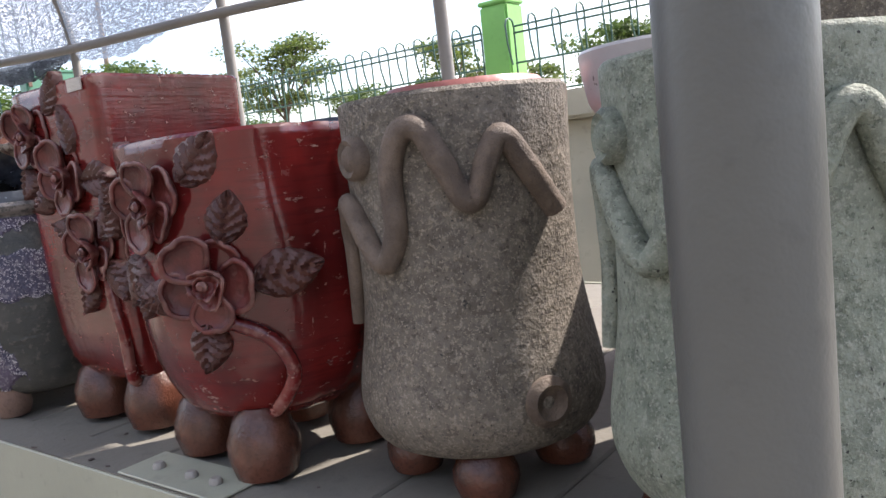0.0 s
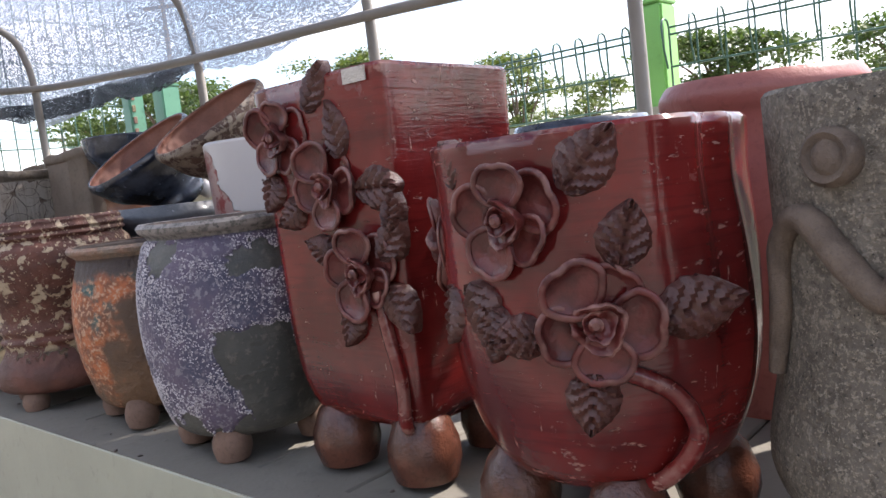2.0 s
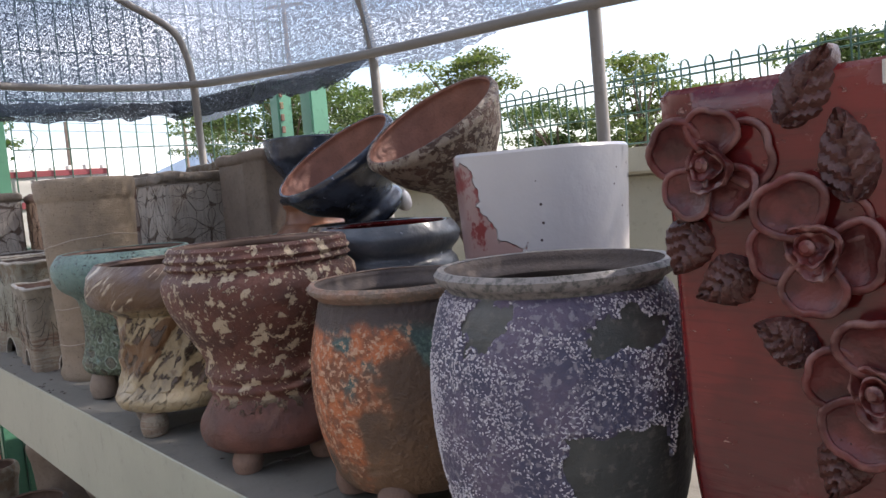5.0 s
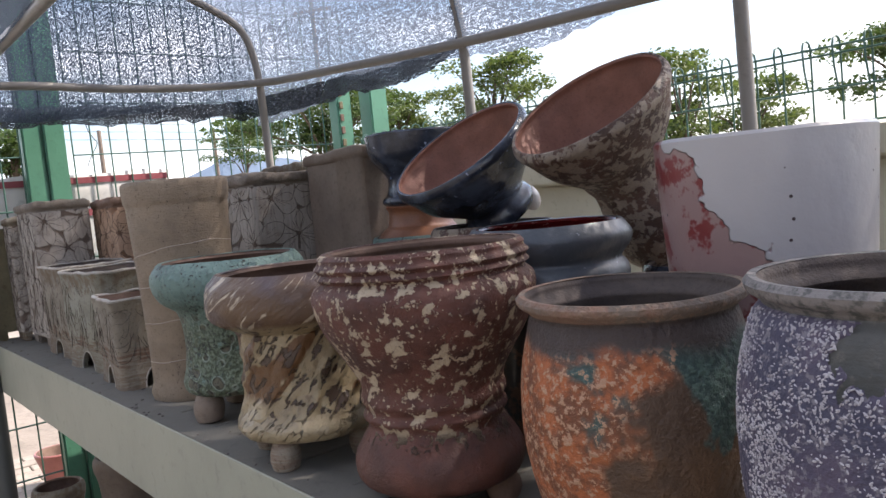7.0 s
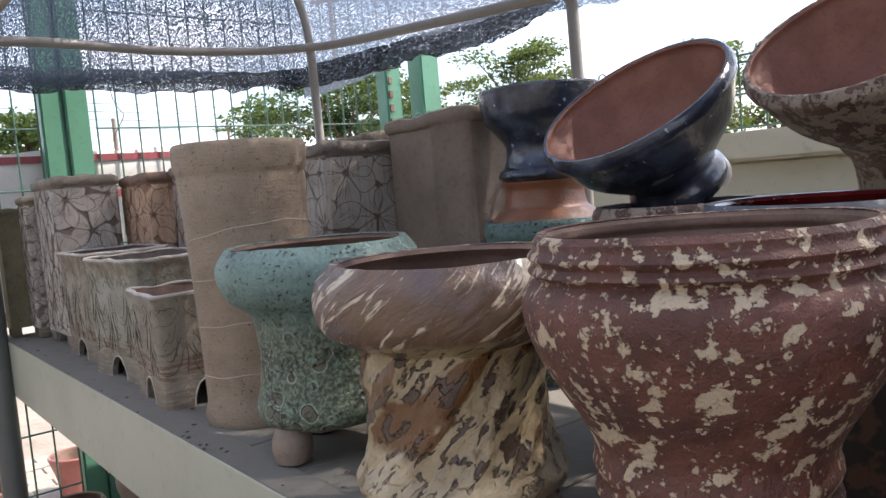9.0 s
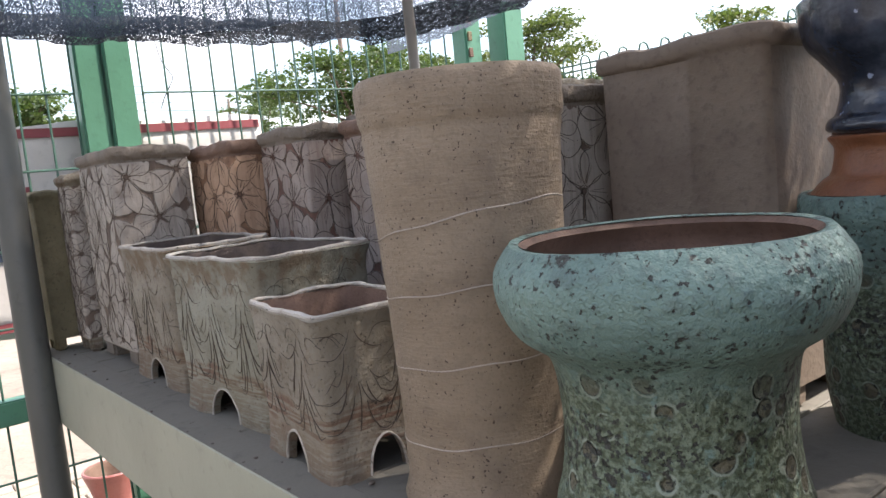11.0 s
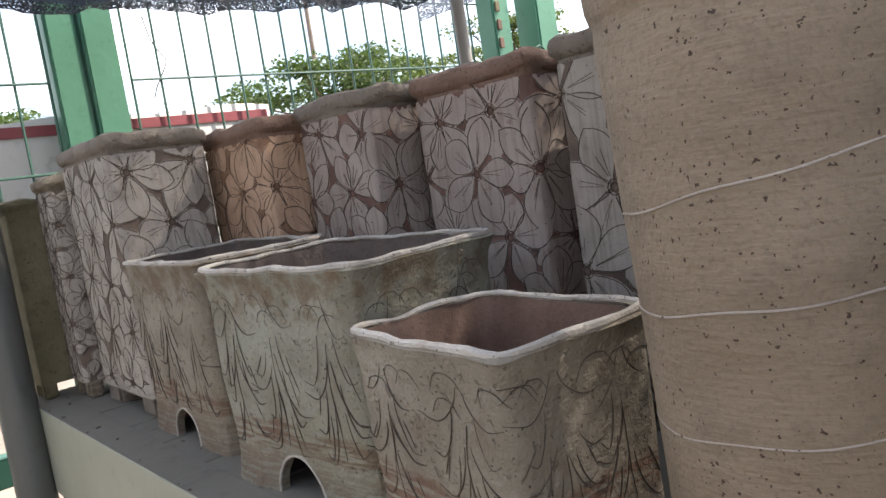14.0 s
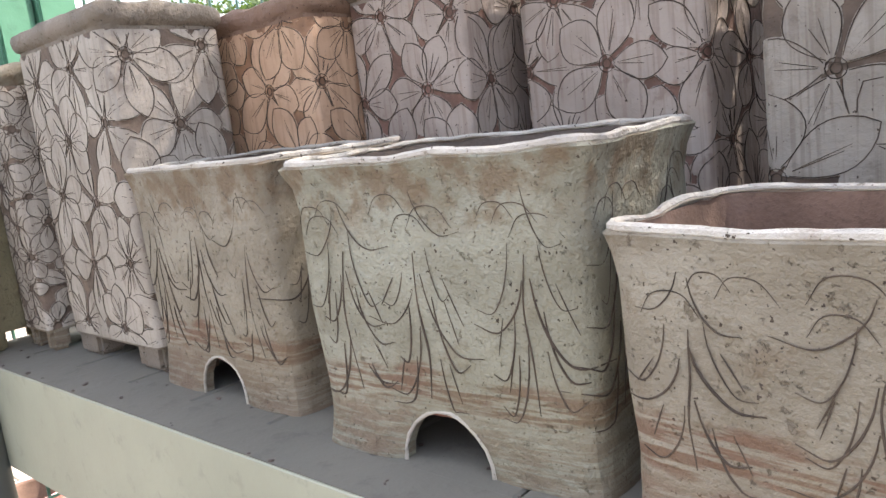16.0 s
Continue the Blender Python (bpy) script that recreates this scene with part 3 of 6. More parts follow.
# ---- the pot stand: boards, beams, poles, purlins, hoops, net ----
stand = thing("display_stand", "cream steel display stand with grey boards, covered by a net tunnel", "display stand")
x = -3.66
while x < 2.1:
    wide = 0.135 + 0.004 * math.sin(x * 37)
    part("board", box(x, FRONT + 0.052, SHELF_Z - 0.022, x + wide - 0.0025, 1.255, SHELF_Z - 0.001 * (math.sin(x * 91) > 0), 0.002, 1), SHELF_TOP, stand, "dusty grey shelf board", False)
    x += wide
rim = [(FRONT + 0.05, SHELF_Z - 0.006), (FRONT + 0.05, SHELF_Z + 0.001), (FRONT + 0.001, SHELF_Z + 0.001), (FRONT, SHELF_Z), (FRONT, SHELF_Z - 0.144), (FRONT + 0.004, SHELF_Z - 0.148), (FRONT + 0.04, SHELF_Z - 0.148), (FRONT + 0.04, SHELF_Z - 0.142), (FRONT + 0.008, SHELF_Z - 0.142), (FRONT + 0.008, SHELF_Z - 0.006)]
bm = bmesh.new()
ends = [[bm.verts.new((x, y, z)) for y, z in rim] for x in (-3.68, 2.2)]
for i in range(len(rim)):
    j = (i + 1) % len(rim)
    bm.faces.new((ends[0][i], ends[0][j], ends[1][j], ends[1][i]))
bm.faces.new(ends[0][::-1])
bm.faces.new(ends[1])
bmesh.ops.recalc_face_normals(bm, faces=bm.faces)
part("front_beam", bm, CREAM_STEEL, stand, "cream channel beam", False)
part("beam_dust", box(-3.675, FRONT + 0.002, SHELF_Z + 0.0012, 2.195, FRONT + 0.0505, SHELF_Z + 0.0022), SHELF_TOP, stand, "grey dust on the top of the beam", False)
part("splice_plate", box(-0.675, FRONT + 0.003, SHELF_Z + 0.0025, -0.525, FRONT + 0.055, SHELF_Z + 0.005, 0.001, 1), CREAM_STEEL, stand, "cream splice plate", False)
for x in (-0.641, -0.591, -0.556):
    part("bolt", loft([(0.006, 0.006, 0.005, 2), (0.006, 0.006, 0.008, 2), (0.004, 0.004, 0.0105, 2)], 12), GALV, stand).location = (x, 0.369, SHELF_Z)
part("back_beam", box(-3.68, 1.262, SHELF_Z - 0.135, 2.2, 1.268, SHELF_Z), CREAM_STEEL, stand, smooth=False)
for x in (-3.64, -2.6, -1.5, -0.4, 0.7, 1.8):
    part("cross_beam", box(x, FRONT + 0.03, SHELF_Z - 0.09, x + 0.04, 1.26, SHELF_Z - 0.0225, 0.003), CREAM_STEEL, stand, smooth=False)
for x, y in ((-0.0905, 0.318), (-3.555, 0.316), (2.1, 0.318)):
    part("front_pole", tube([(x, y, 0), (x, y, 1.72)], 0.031, 24), GREY_PIPE, stand, "grey painted steel pole")
for x, y, z in ((-0.905, 1.25, 1.56), (-1.572, 1.262, 1.60), (-2.335, 1.285, 1.64), (-3.285, 1.195, 1.70), (-0.2, 1.25, 1.53)):
    part("back_pole", tube([(x, y + 0.02, 0), (x, y + 0.012, SHELF_Z), (x, y, z)], 0.0135, 14), GALV, stand, "thin galvanised pole")
    top = 2.05 + 0.2 * (z - 1.65)
    arch = smooth_path([(x, y, z), (x, y - 0.015, z + 0.10), (x, y - 0.06, z + 0.19), (x, y - 0.20, z + 0.265), (x, 0.76, top), (x, 0.50, top - 0.06), (x, 0.36, top - 0.20), (x, 0.32, 1.69)], 8)
    part("hoop", tube(arch, 0.0125, 12), GALV, stand, "bent galvanised hoop")
part("back_purlin", tube(smooth_path([(2.2, 1.24, 1.40), (-0.2, 1.245, 1.525), (-0.905, 1.245, 1.56), (-1.572, 1.25, 1.603), (-2.335, 1.265, 1.642), (-3.10, 1.235, 1.69), (-3.285, 1.172, 1.70), (-3.375, 1.03, 1.70), (-3.42, 0.78, 1.70), (-3.38, 0.50, 1.70), (-3.36, 0.315, 1.69)], 8), 0.0125, 12), GALV, stand)
part("front_purlin", tube([(2.2, 0.315, 1.66), (-3.95, 0.315, 1.69)], 0.0135, 12), GALV, stand)


def net_profile(v, x):
    """Arc over the tunnel at x; v runs 0 at the hem behind to 1 at the front purlin."""
    lift = 1.64 + (-2.3 - x) * 0.065
    pts = [(1.29, 1.60), (1.275, lift + 0.02), (1.235, lift + 0.20), (1.02, lift + 0.30), (0.76, 2.085), (0.5, 2.02), (0.335, 1.86), (0.30, 1.69)]
    f = v * (len(pts) - 1)
    i = min(int(f), len(pts) - 2)
    a, b = pts[i], pts[i + 1]
    t = f - i
    return a[0] + (b[0] - a[0]) * t, a[1] + (b[1] - a[1]) * t


bm = bmesh.new()
NU, NV, LEFT = 150, 60, -3.40
grid = []
for j in range(NV + 1):
    v = j / NV
    row = []
    right = -1.95 + 4.2 * min(1.0, v * 1.25) ** 1.6
    for i in range(NU + 1):
        x = LEFT + (right - LEFT) * i / NU
        y, z = net_profile(v, x)
        w = noise.noise(Vector((x * 2.3, v * 5, 1.0)))
        z += 0.03 * w - 0.018 * abs(math.sin((x + 1.57) * 4.1)) * (v > 0.15)
        if v < 0.15:
            z += (0.15 - v) / 0.15 * (0.035 * noise.noise(Vector((x * 3.1, 0, 4))) + 0.012 * noise.noise(Vector((x * 19, 0, 4))))
        row.append(bm.verts.new((x, y + 0.012 * noise.noise(Vector((x * 6, v * 8, 2))), z)))
    grid.append(row)
for r0, r1 in zip(grid, grid[1:]):
    for i in range(NU):
        bm.faces.new((r0[i], r0[i + 1], r1[i + 1], r1[i]))
for side, cols in ((0, grid),):
    drop = []
    for k in range(9):
        row = []
        for j in range(NV + 1):
            v = cols[j][0].co
            low = 1.612 + 0.018 * noise.noise(Vector((v.y * 5, 3, 0))) + 0.03 * max(0.0, v.y - 0.6)
            f = (k + 1) / 9
            z = v.z + (min(low, v.z) - v.z) * f
            row.append(bm.verts.new((v.x - 0.13 * f + 0.02 * noise.noise(Vector((v.y * 6, f * 3, 5))), v.y, z)))
        drop.append(row)
    last = [r[0] for r in cols]
    for row in drop:
        for j in range(NV):
            bm.faces.new((last[j], last[j + 1], row[j + 1], row[j]))
        last = row
part("shade_net", bm, NET, stand, "grey woven shade net")
bm = bmesh.new()
last = None
for i in range(141):
    f = i / 140
    if f < 0.55:
        x, y = -2.35 - (f / 0.55) * 1.15, 1.30 - 0.10 * (f / 0.55) ** 3
    else:
        g = (f - 0.55) / 0.45
        x, y = -3.50 - 0.07 * math.sin(g * 1.5), 1.20 - g * 0.92
    top = 1.665 + 0.012 * noise.noise(Vector((f * 21, 0, 0)))
    low = 1.60 + 0.022 * noise.noise(Vector((f * 16, 5, 0))) + 0.010 * noise.noise(Vector((f * 60, 5, 0))) + 0.05 * max(0, 0.12 - f) / 0.12
    col = [bm.verts.new((x + 0.008 * k, y + 0.004 * k, top + (low - top) * k / 4)) for k in range(5)]
    if last:
        for k in range(4):
            bm.faces.new((last[k], col[k], col[k + 1], last[k + 1]))
    last = col
part("net_hem", bm, HEM, stand, "folded dark hem of the net")

# ---- wire fences ----
def fence(name, label, start, end, z0, z1, curled, skip=()):
    ob = thing(name, label, "fence", kind="structure")
    a, b = Vector((*start, 0)), Vector((*end, 0))
    n = round((b - a).length / (0.072 if curled else 0.066))
    d = (b - a).normalized()
    out = Vector((-d.y, d.x, 0))
    wire = None
    for i in range(n + 1):
        if wire is None:
            p = Vector((0, 0, 0))
            pts = [(0, 0, z0), (0, 0, z1 - 0.02)]
            if curled:
                u = out * 0.045
                pts += [(u.x * k, u.y * k, z1 - 0.02 + h) for k, h in ((0.15, 0.016), (0.5, 0.022), (0.85, 0.016), (1.0, 0.0), (0.9, -0.05), (0.5, -0.105))]
            wire = part("wire", tube(pts, 0.0028 if curled else 0.0032, 6), GREEN_WIRE, ob)
            wire.location = a
        else:
            o = new("wire", wire.data)
            o.parent = ob
            o.location = a + (b - a) * i / n
    z = z1 - (0.02 if curled else 0.023)
    heights = [z - 0.10, z - 0.018] if curled else []
    while z > z0:
        heights.append(z)
        z -= 0.187
    for z in heights:
        part("wire", tube([a + Vector((0, 0, z)) + out * 0.005, b + Vector((0, 0, z)) + out * 0.005], 0.003, 6), GREEN_WIRE, ob)
    return ob


fence("fence", "green coated wire fence with curled top on the low wall", (-1.24, 1.90), (-3.74, 1.90), 1.33, 1.55, True)
fence("fence", "green coated wire fence with curled top on the low wall", (6.0, 1.90), (-1.13, 1.90), 1.33, 1.55, True)
fence("fence", "tall green coated wire fence at the end of the stand", (-3.86, 0.548), (-3.86, -3.0), 0.20, 2.49, False)
fence("fence", "tall green coated wire fence at the end of the stand", (-3.86, 1.92), (-3.86, 0.72), 0.20, 2.49, False)
loose = thing("loose_wire", "thin dark wire dangling from the end fence", "wire")
part("strand", tube(smooth_path([(-3.868, 0.772, 1.676), (-3.872, 0.784, 1.623), (-3.868, 0.799, 1.593), (-3.866, 0.809, 1.574), (-3.870, 0.796, 1.545), (-3.872, 0.78, 1.518), (-3.868, 0.767, 1.49)], 5), 0.0016, 6), INCISED, loose)
part_rail = thing("fence_rail", "green bottom rail of the end fence", "fence rail", kind="structure")
part("rail", box(-3.885, -3.0, 0.74, -3.835, 0.548, 0.80, 0.004), GREEN_POST, part_rail, smooth=False)


def post(x, y, w, h, material, label, clips=False, z0=0.0):
    ob = thing("fence_post", label, "fence post", pose(x, y, 0), kind="structure")
    part("post", box(-w / 2, -w / 2, z0, w / 2, w / 2, h, 0.006), material, ob, smooth=False)
    part("cap", box(-w / 2 - 0.003, -w / 2 - 0.003, h, w / 2 + 0.003, w / 2 + 0.003, h + 0.012, 0.003), material, ob, smooth=False)
    return ob


post(-1.185, 1.93, 0.09, 1.60, LIME_POST, "lime green painted square fence post", z0=1.33)
post(-3.79, 2.02, 0.095, 1.80, GREEN_POST, "mint green square corner post")
corner = post(-3.825, 1.86, 0.075, 1.80, GREEN_POST, "mint green square corner post with rusty fence clips")
for k in range(8):
    part("clip", box(0.039, -0.030, 1.35 + 0.055 * k, 0.046, -0.012, 1.382 + 0.055 * k, 0.002, 1), BROWN_CLAY if k % 3 else OLIVE, corner, "rusty fence clip", False)
double = post(-3.875, 0.5885, 0.066, 2.7, GREEN_POST, "tall mint green fence post of two channels bolted together")
part("post", box(-0.033, 0.036, 0, 0.043, 0.104, 2.7, 0.005), GREEN_POST, double, smooth=False)
part("cap", box(-0.036, 0.0345, 2.7, 0.046, 0.107, 2.712, 0.003), GREEN_POST, double, smooth=False)
post(2.6, 1.93, 0.09, 1.60, LIME_POST, "lime green painted square fence post", z0=1.33)

# ---- pots ----
def pot(name, label, x, y, category="flower pot", rz=0.0, z=SHELF_Z, group=""):
    return thing(name, label, category, pose(x, y, z, 0, 0, rz), group)


def shell(profile, wall=0.010):
    """Closed rows of a pot: the outer (radius, z, squareness) rows upwards, then back down inside."""
    outer = [(r, r, z, n) for r, z, n in profile]
    top = outer[-1]
    lip = [(top[0] - wall * 0.3, top[1] - wall * 0.3, top[2] + wall * 0.35, top[3]), (top[0] - wall * 0.75, top[1] - wall * 0.75, top[2] + wall * 0.3, top[3])]
    return outer + lip


def liner(profile, wall, material, parent, seg=64):
    """The inside face of a pot."""
    outer = [(r, z, n) for r, z, n in profile]
    top = outer[-1]
    rows = [(top[0] - wall * 0.7, top[0] - wall * 0.7, top[1] + wall * 0.28, top[2])]
    low = outer[0][1] + 0.02
    rows += [(max(r - wall, 0.01),) * 2 + (z, n) for r, z, n in reversed(outer) if z > low and r > wall * 1.5]
    bm = loft(rows, seg, 0, 0, close=False)
    last = [v for v in bm.verts][-seg:]
    bm.faces.new(last)
    for f in bm.faces:
        f.normal_flip()
    return part("inside", bm, material, parent, "bare clay inside")


def lathe_pot(p, profile, wall, material, inside, wob=0.002, seed=0.0, seg=80, disp=None):
    rows = shell(profile, wall)
    bm = loft(rows, seg, wob, seed, close=False)
    ring = list(bm.verts)[:seg]
    bm.faces.new(ring[::-1])
    if disp:
        for v in bm.verts:
            d = Vector((v.co.x, v.co.y, 0))
            if d.length > 0.02:
                v.co += d.normalized() * disp(math.atan2(v.co.y, v.co.x), v.co.z)
    body = part("body", bm, material, p)
    liner(profile, wall, inside, p, seg)
    return body


def fine(profile, steps=4):
    """Smooths a (radius, z[, squareness]) profile."""
    pts = smooth_path([(q[0], q[1], q[2] if len(q) > 2 else 2.0) for q in profile], steps)
    return [(max(q.x, 0.004), q.y, max(2.0, q.z)) for q in pts]


def ball_foot(parent, x, y, r, h, material):
    rows = [(r * 0.45, r * 0.45, 0, 2), (r * 0.85, r * 0.85, h * 0.08, 2), (r, r, h * 0.35, 2), (r * 0.98, r * 0.98, h * 0.55, 2), (r * 0.75, r * 0.75, h * 0.85, 2), (r * 0.45, r * 0.45, h, 2)]
    ob = part("foot", loft(rows, 20, 0.004, x * 9 + y * 31), material, parent)
    ob.location = (x, y, 0)
    return ob


def feet(parent, n, radius, r, h, material, first=0.0):
    for i in range(n):
        a = first + 2 * math.pi * i / n
        ball_foot(parent, radius * math.cos(a), radius * math.sin(a), r, h, material)


# ---- clay ornaments ----
def petal_mesh():
    """A round, cupped clay petal along +x with a thick rolled edge, of length 1."""
    bm = bmesh.new()
    rings, seg = [], 24
    for r, drop in ((0.25, 0.0), (0.5, 0.0), (0.75, 0.0), (0.93, 0.0), (1.0, 0.0), (1.0, 0.20), (0.6, 0.26)):
        ring = []
        for k in range(seg):
            a = 2 * math.pi * k / seg - math.pi
            c, q = math.cos(a), math.sin(a)
            x = 0.52 + 0.50 * r * c - 0.07 * r ** 4 * math.exp(-(a / 0.28) ** 2)
            y = 0.56 * r * q * (1 + 0.25 * min(0.0, c))
            z = 0.12 + 0.30 * r ** 2.5 * (0.62 + 0.38 * c) + 0.025 * math.sin(3 * a + 1) * r
            ring.append(bm.verts.new((x, y, z - drop)))
        rings.append(ring)
    for r0, r1 in zip(rings, rings[1:]):
        for k in range(seg):
            bm.faces.new((r0[k], r0[(k + 1) % seg], r1[(k + 1) % seg], r1[k]))
    bm.faces.new(rings[0][::-1])
    bm.faces.new(rings[-1])
    rim = [v.co + Vector((0, 0, -0.03)) for v in rings[4]]
    tube(rim + rim[:1], 0.075, 9, bm=bm, caps=False)
    bmesh.ops.recalc_face_normals(bm, faces=bm.faces)
    ob = part("petal", bm, FLOWER)
    me = ob.data
    bpy.data.objects.remove(ob)
    return me


PETAL = petal_mesh()


def leaf_bm(length, width):
    """A thick clay leaf along +y with a midrib and side veins, on z = 0."""
    bm = bmesh.new()
    nl, nw = 30, 13
    rows = []
    for i in range(nl + 1):
        t = i / nl
        w = width * 0.5 * math.sin(math.pi * (0.06 + 0.93 * t)) ** 0.75 * (1.12 - 0.35 * t) * (1 + 0.09 * (1 - (t * 5.5) % 1.0) - 0.045)
        row = []
        for j in range(nw):
            s = j / (nw - 1) * 2 - 1
            z = 0.0045 * (1 - s * s) + 0.0022
            z -= 0.0030 * math.exp(-(s / 0.13) ** 2)
            z += 0.0019 * math.sin((t * 5 - abs(s) * 1.5) * 2 * math.pi)
            row.append(bm.verts.new((s * w, t * length, z if abs(s) < 0.99 else 0.0)))
        rows.append(row)
    for r0, r1 in zip(rows, rows[1:]):
        for j in range(nw - 1):
            bm.faces.new((r0[j], r0[j + 1], r1[j + 1], r1[j]))
    rim = [e for e in bm.edges if e.is_boundary]
    made = bmesh.ops.extrude_edge_only(bm, edges=rim)
    for v in made["geom"]:
        if isinstance(v, bmesh.types.BMVert):
            v.co.z = -0.006
    bmesh.ops.recalc_face_normals(bm, faces=bm.faces)
    return bm


def leaf(parent, m, length, width, material=None):
    ob = part("leaf", leaf_bm(length * 1.12, width * 1.2), material or LEAF_CLAY, parent, "veined clay leaf")
    ob.matrix_basis = m @ pose(0, 0, 0.0025)
    return ob


def rose(parent, m, size, turn=0.0, material=None):
    """A modelled clay rose lying on z = 0 of m: five cupped petals round a rolled heart."""
    bm = bmesh.new()
    for r, z, ox, oy, lean in ((0.42, 0.16, 0.04, -0.06, 0.35), (0.25, 0.34, 0.06, -0.02, -0.4)):
        rows = [(0.3, 0.3, 0, 2), (0.85, 0.85, 0.15, 2), (1.0, 1.0, 0.55, 2), (1.04, 1.04, 0.72, 2), (0.97, 0.97, 0.80, 2), (0.84, 0.84, 0.72, 2), (0.72, 0.72, 0.46, 2), (0.4, 0.4, 0.34, 2)]
        cup = loft([(a * r, b * r, h * r * 1.1 + z, n) for a, b, h, n in rows], 36, 0.05, r * 9 + turn)
        for v in cup.verts:
            a = math.atan2(v.co.y, v.co.x) - turn
            v.co.z += (v.co.z - z) * lean * math.cos(a) + 0.06 * math.sin(2.5 * a) * (v.co.z > z + 0.3 * r)
            k = 1 + 0.10 * math.cos(3 * a + 1)
            v.co.x = v.co.x * k + ox
            v.co.y = v.co.y * k + oy
        tmp = bpy.data.meshes.new("heart")
        cup.to_mesh(tmp)
        cup.free()
        bm.from_mesh(tmp)
        bpy.data.meshes.remove(tmp)
    nub = loft([(0.05, 0.05, 0.40, 2), (0.11, 0.11, 0.48, 2), (0.12, 0.12, 0.56, 2), (0.06, 0.06, 0.64, 2)], 14)
    tmp = bpy.data.meshes.new("heart")
    nub.to_mesh(tmp)
    nub.free()
    bm.from_mesh(tmp)
    bpy.data.meshes.remove(tmp)
    bmesh.ops.scale(bm, vec=(size, size, size * 0.8), verts=bm.verts)
    heart = part("flower", bm, material or FLOWER, parent, "modelled clay rose")
    heart.matrix_basis = m
    for i in range(5):
        a = turn + 2 * math.pi * i / 5 + 0.16 * math.sin(i * 5.1)
        o = new("petal", PETAL)
        o.parent = heart
        k = size * (0.83 + 0.08 * math.sin(i * 3.7 + turn * 5))
        o.matrix_basis = pose(0.17 * size * math.cos(a), 0.17 * size * math.sin(a), (0.02 + 0.16 * (i % 2)) * size, 0, 0, math.degrees(a)) @ pose(0, 0, 0, 9 * math.sin(i * 2.3), 4 - 7 * (i % 3), 0) @ Matrix.Diagonal((k, k * 1.05, k * (0.60 + 0.25 * (i % 3) / 2), 1))
    return heart


def on_face(x, y, z, rz=0.0):
    """A pose on a front wall: its z axis points towards -y, its y axis up, turned by rz."""
    return pose(x, y, z, 90, 0, 0) @ pose(0, 0, 0, 0, 0, rz)


def on_round(angle, r, z, rz=0.0):
    """A pose on a round wall at that angle."""
    a = radians(angle)
    return pose(r * math.cos(a), r * math.sin(a), z, 90, 0, angle + 90) @ pose(0, 0, 0, 0, 0, rz)


# ---- grey pots with a clay snake ----
def grey_pot(x, y, material, coil, label, height, snake, disc, bead=None):
    p = pot("flower_pot", label, x, y)
    prof = fine([(0.060, 0.032), (0.086, 0.040), (0.0985, 0.062), (0.100, 0.085), (0.0935, 0.125), (0.0895, 0.16), (0.0885, 0.22), (0.0895, 0.27), (0.0905, 0.305)])
    prof = [(r, z if z < 0.06 else 0.06 + (z - 0.06) * (height - 0.06) / 0.245, n) for r, z, n in prof]
    lathe_pot(p, prof, 0.009, material, DARK_CLAY, 0.0025, x * 7, 84)
    pts = []
    for a, z in snake:
        r = np.interp(z, [q[1] for q in prof], [q[0] for q in prof]) + 0.004
        pts.append((r * math.cos(radians(a)), r * math.sin(radians(a)), z))
    path = smooth_path(pts, 6)
    part("snake", tube(path, 0.009, 12, taper=[0.009 * (0.62 + 0.38 * min(1, 5 * i / len(path))) * (1 + 0.08 * noise.noise(q * 60)) for i, q in enumerate(path)]), coil, p, "rolled clay snake")
    a, z = disc
    eye = part("disc", loft([(0.017, 0.017, -0.004, 2), (0.017, 0.017, 0.005, 2), (0.014, 0.014, 0.0085, 2), (0.010, 0.010, 0.006, 2), (0.007, 0.007, 0.009, 2), (0.003, 0.003, 0.0095, 2)], 22, 0.001), coil, p, "coiled clay disc")
    eye.matrix_basis = on_round(a, 0.0905, z)
    if bead:
        knob = part("knob", loft([(0.020, 0.020, -0.006, 2), (0.019, 0.019, 0.004, 2), (0.013, 0.013, 0.008, 2), (0.009, 0.009, 0.004, 2), (0.004, 0.004, 0.003, 2)], 20, 0.001), coil, p, "hollowed clay knob")
        knob.matrix_basis = on_round(bead[0], 0.097, bead[1])
    feet(p, 4, 0.062, 0.026, 0.042, FOOT, 0.55)
    return p


grey_pot(-0.363, 0.505, GREY_A, GREY_COIL, "ash grey stoneware pot with coiled clay snake relief", 0.305,
         [(-146, 0.132), (-143, 0.175), (-140, 0.215), (-124, 0.232), (-106, 0.203), (-95, 0.188), (-87, 0.212), (-86, 0.255), (-79, 0.280), (-70, 0.281), (-62, 0.258), (-54, 0.231), (-48, 0.232), (-42, 0.258), (-35, 0.271), (-25, 0.250), (-9, 0.215)], (-111, 0.266), (-27, 0.079))
grey_pot(-0.128, 0.487, GREY_B, GREY_B, "pale sage stoneware pot with coiled clay snake relief", 0.302,
         [(-160, 0.125), (-161, 0.175), (-161, 0.218), (-147, 0.243), (-128, 0.211), (-115, 0.190), (-105, 0.210), (-98, 0.255), (-88, 0.280), (-78, 0.250), (-68, 0.222), (-60, 0.235), (-52, 0.262), (-44, 0.262), (-36, 0.235), (-24, 0.20)], (-135, 0.262))
grey_pot(-0.120, 0.735, GREY_A, GREY_COIL, "tall ash grey stoneware pot behind the front row", 0.362, [(-160, 0.2), (-140, 0.26), (-120, 0.22)], (-130, 0.3))

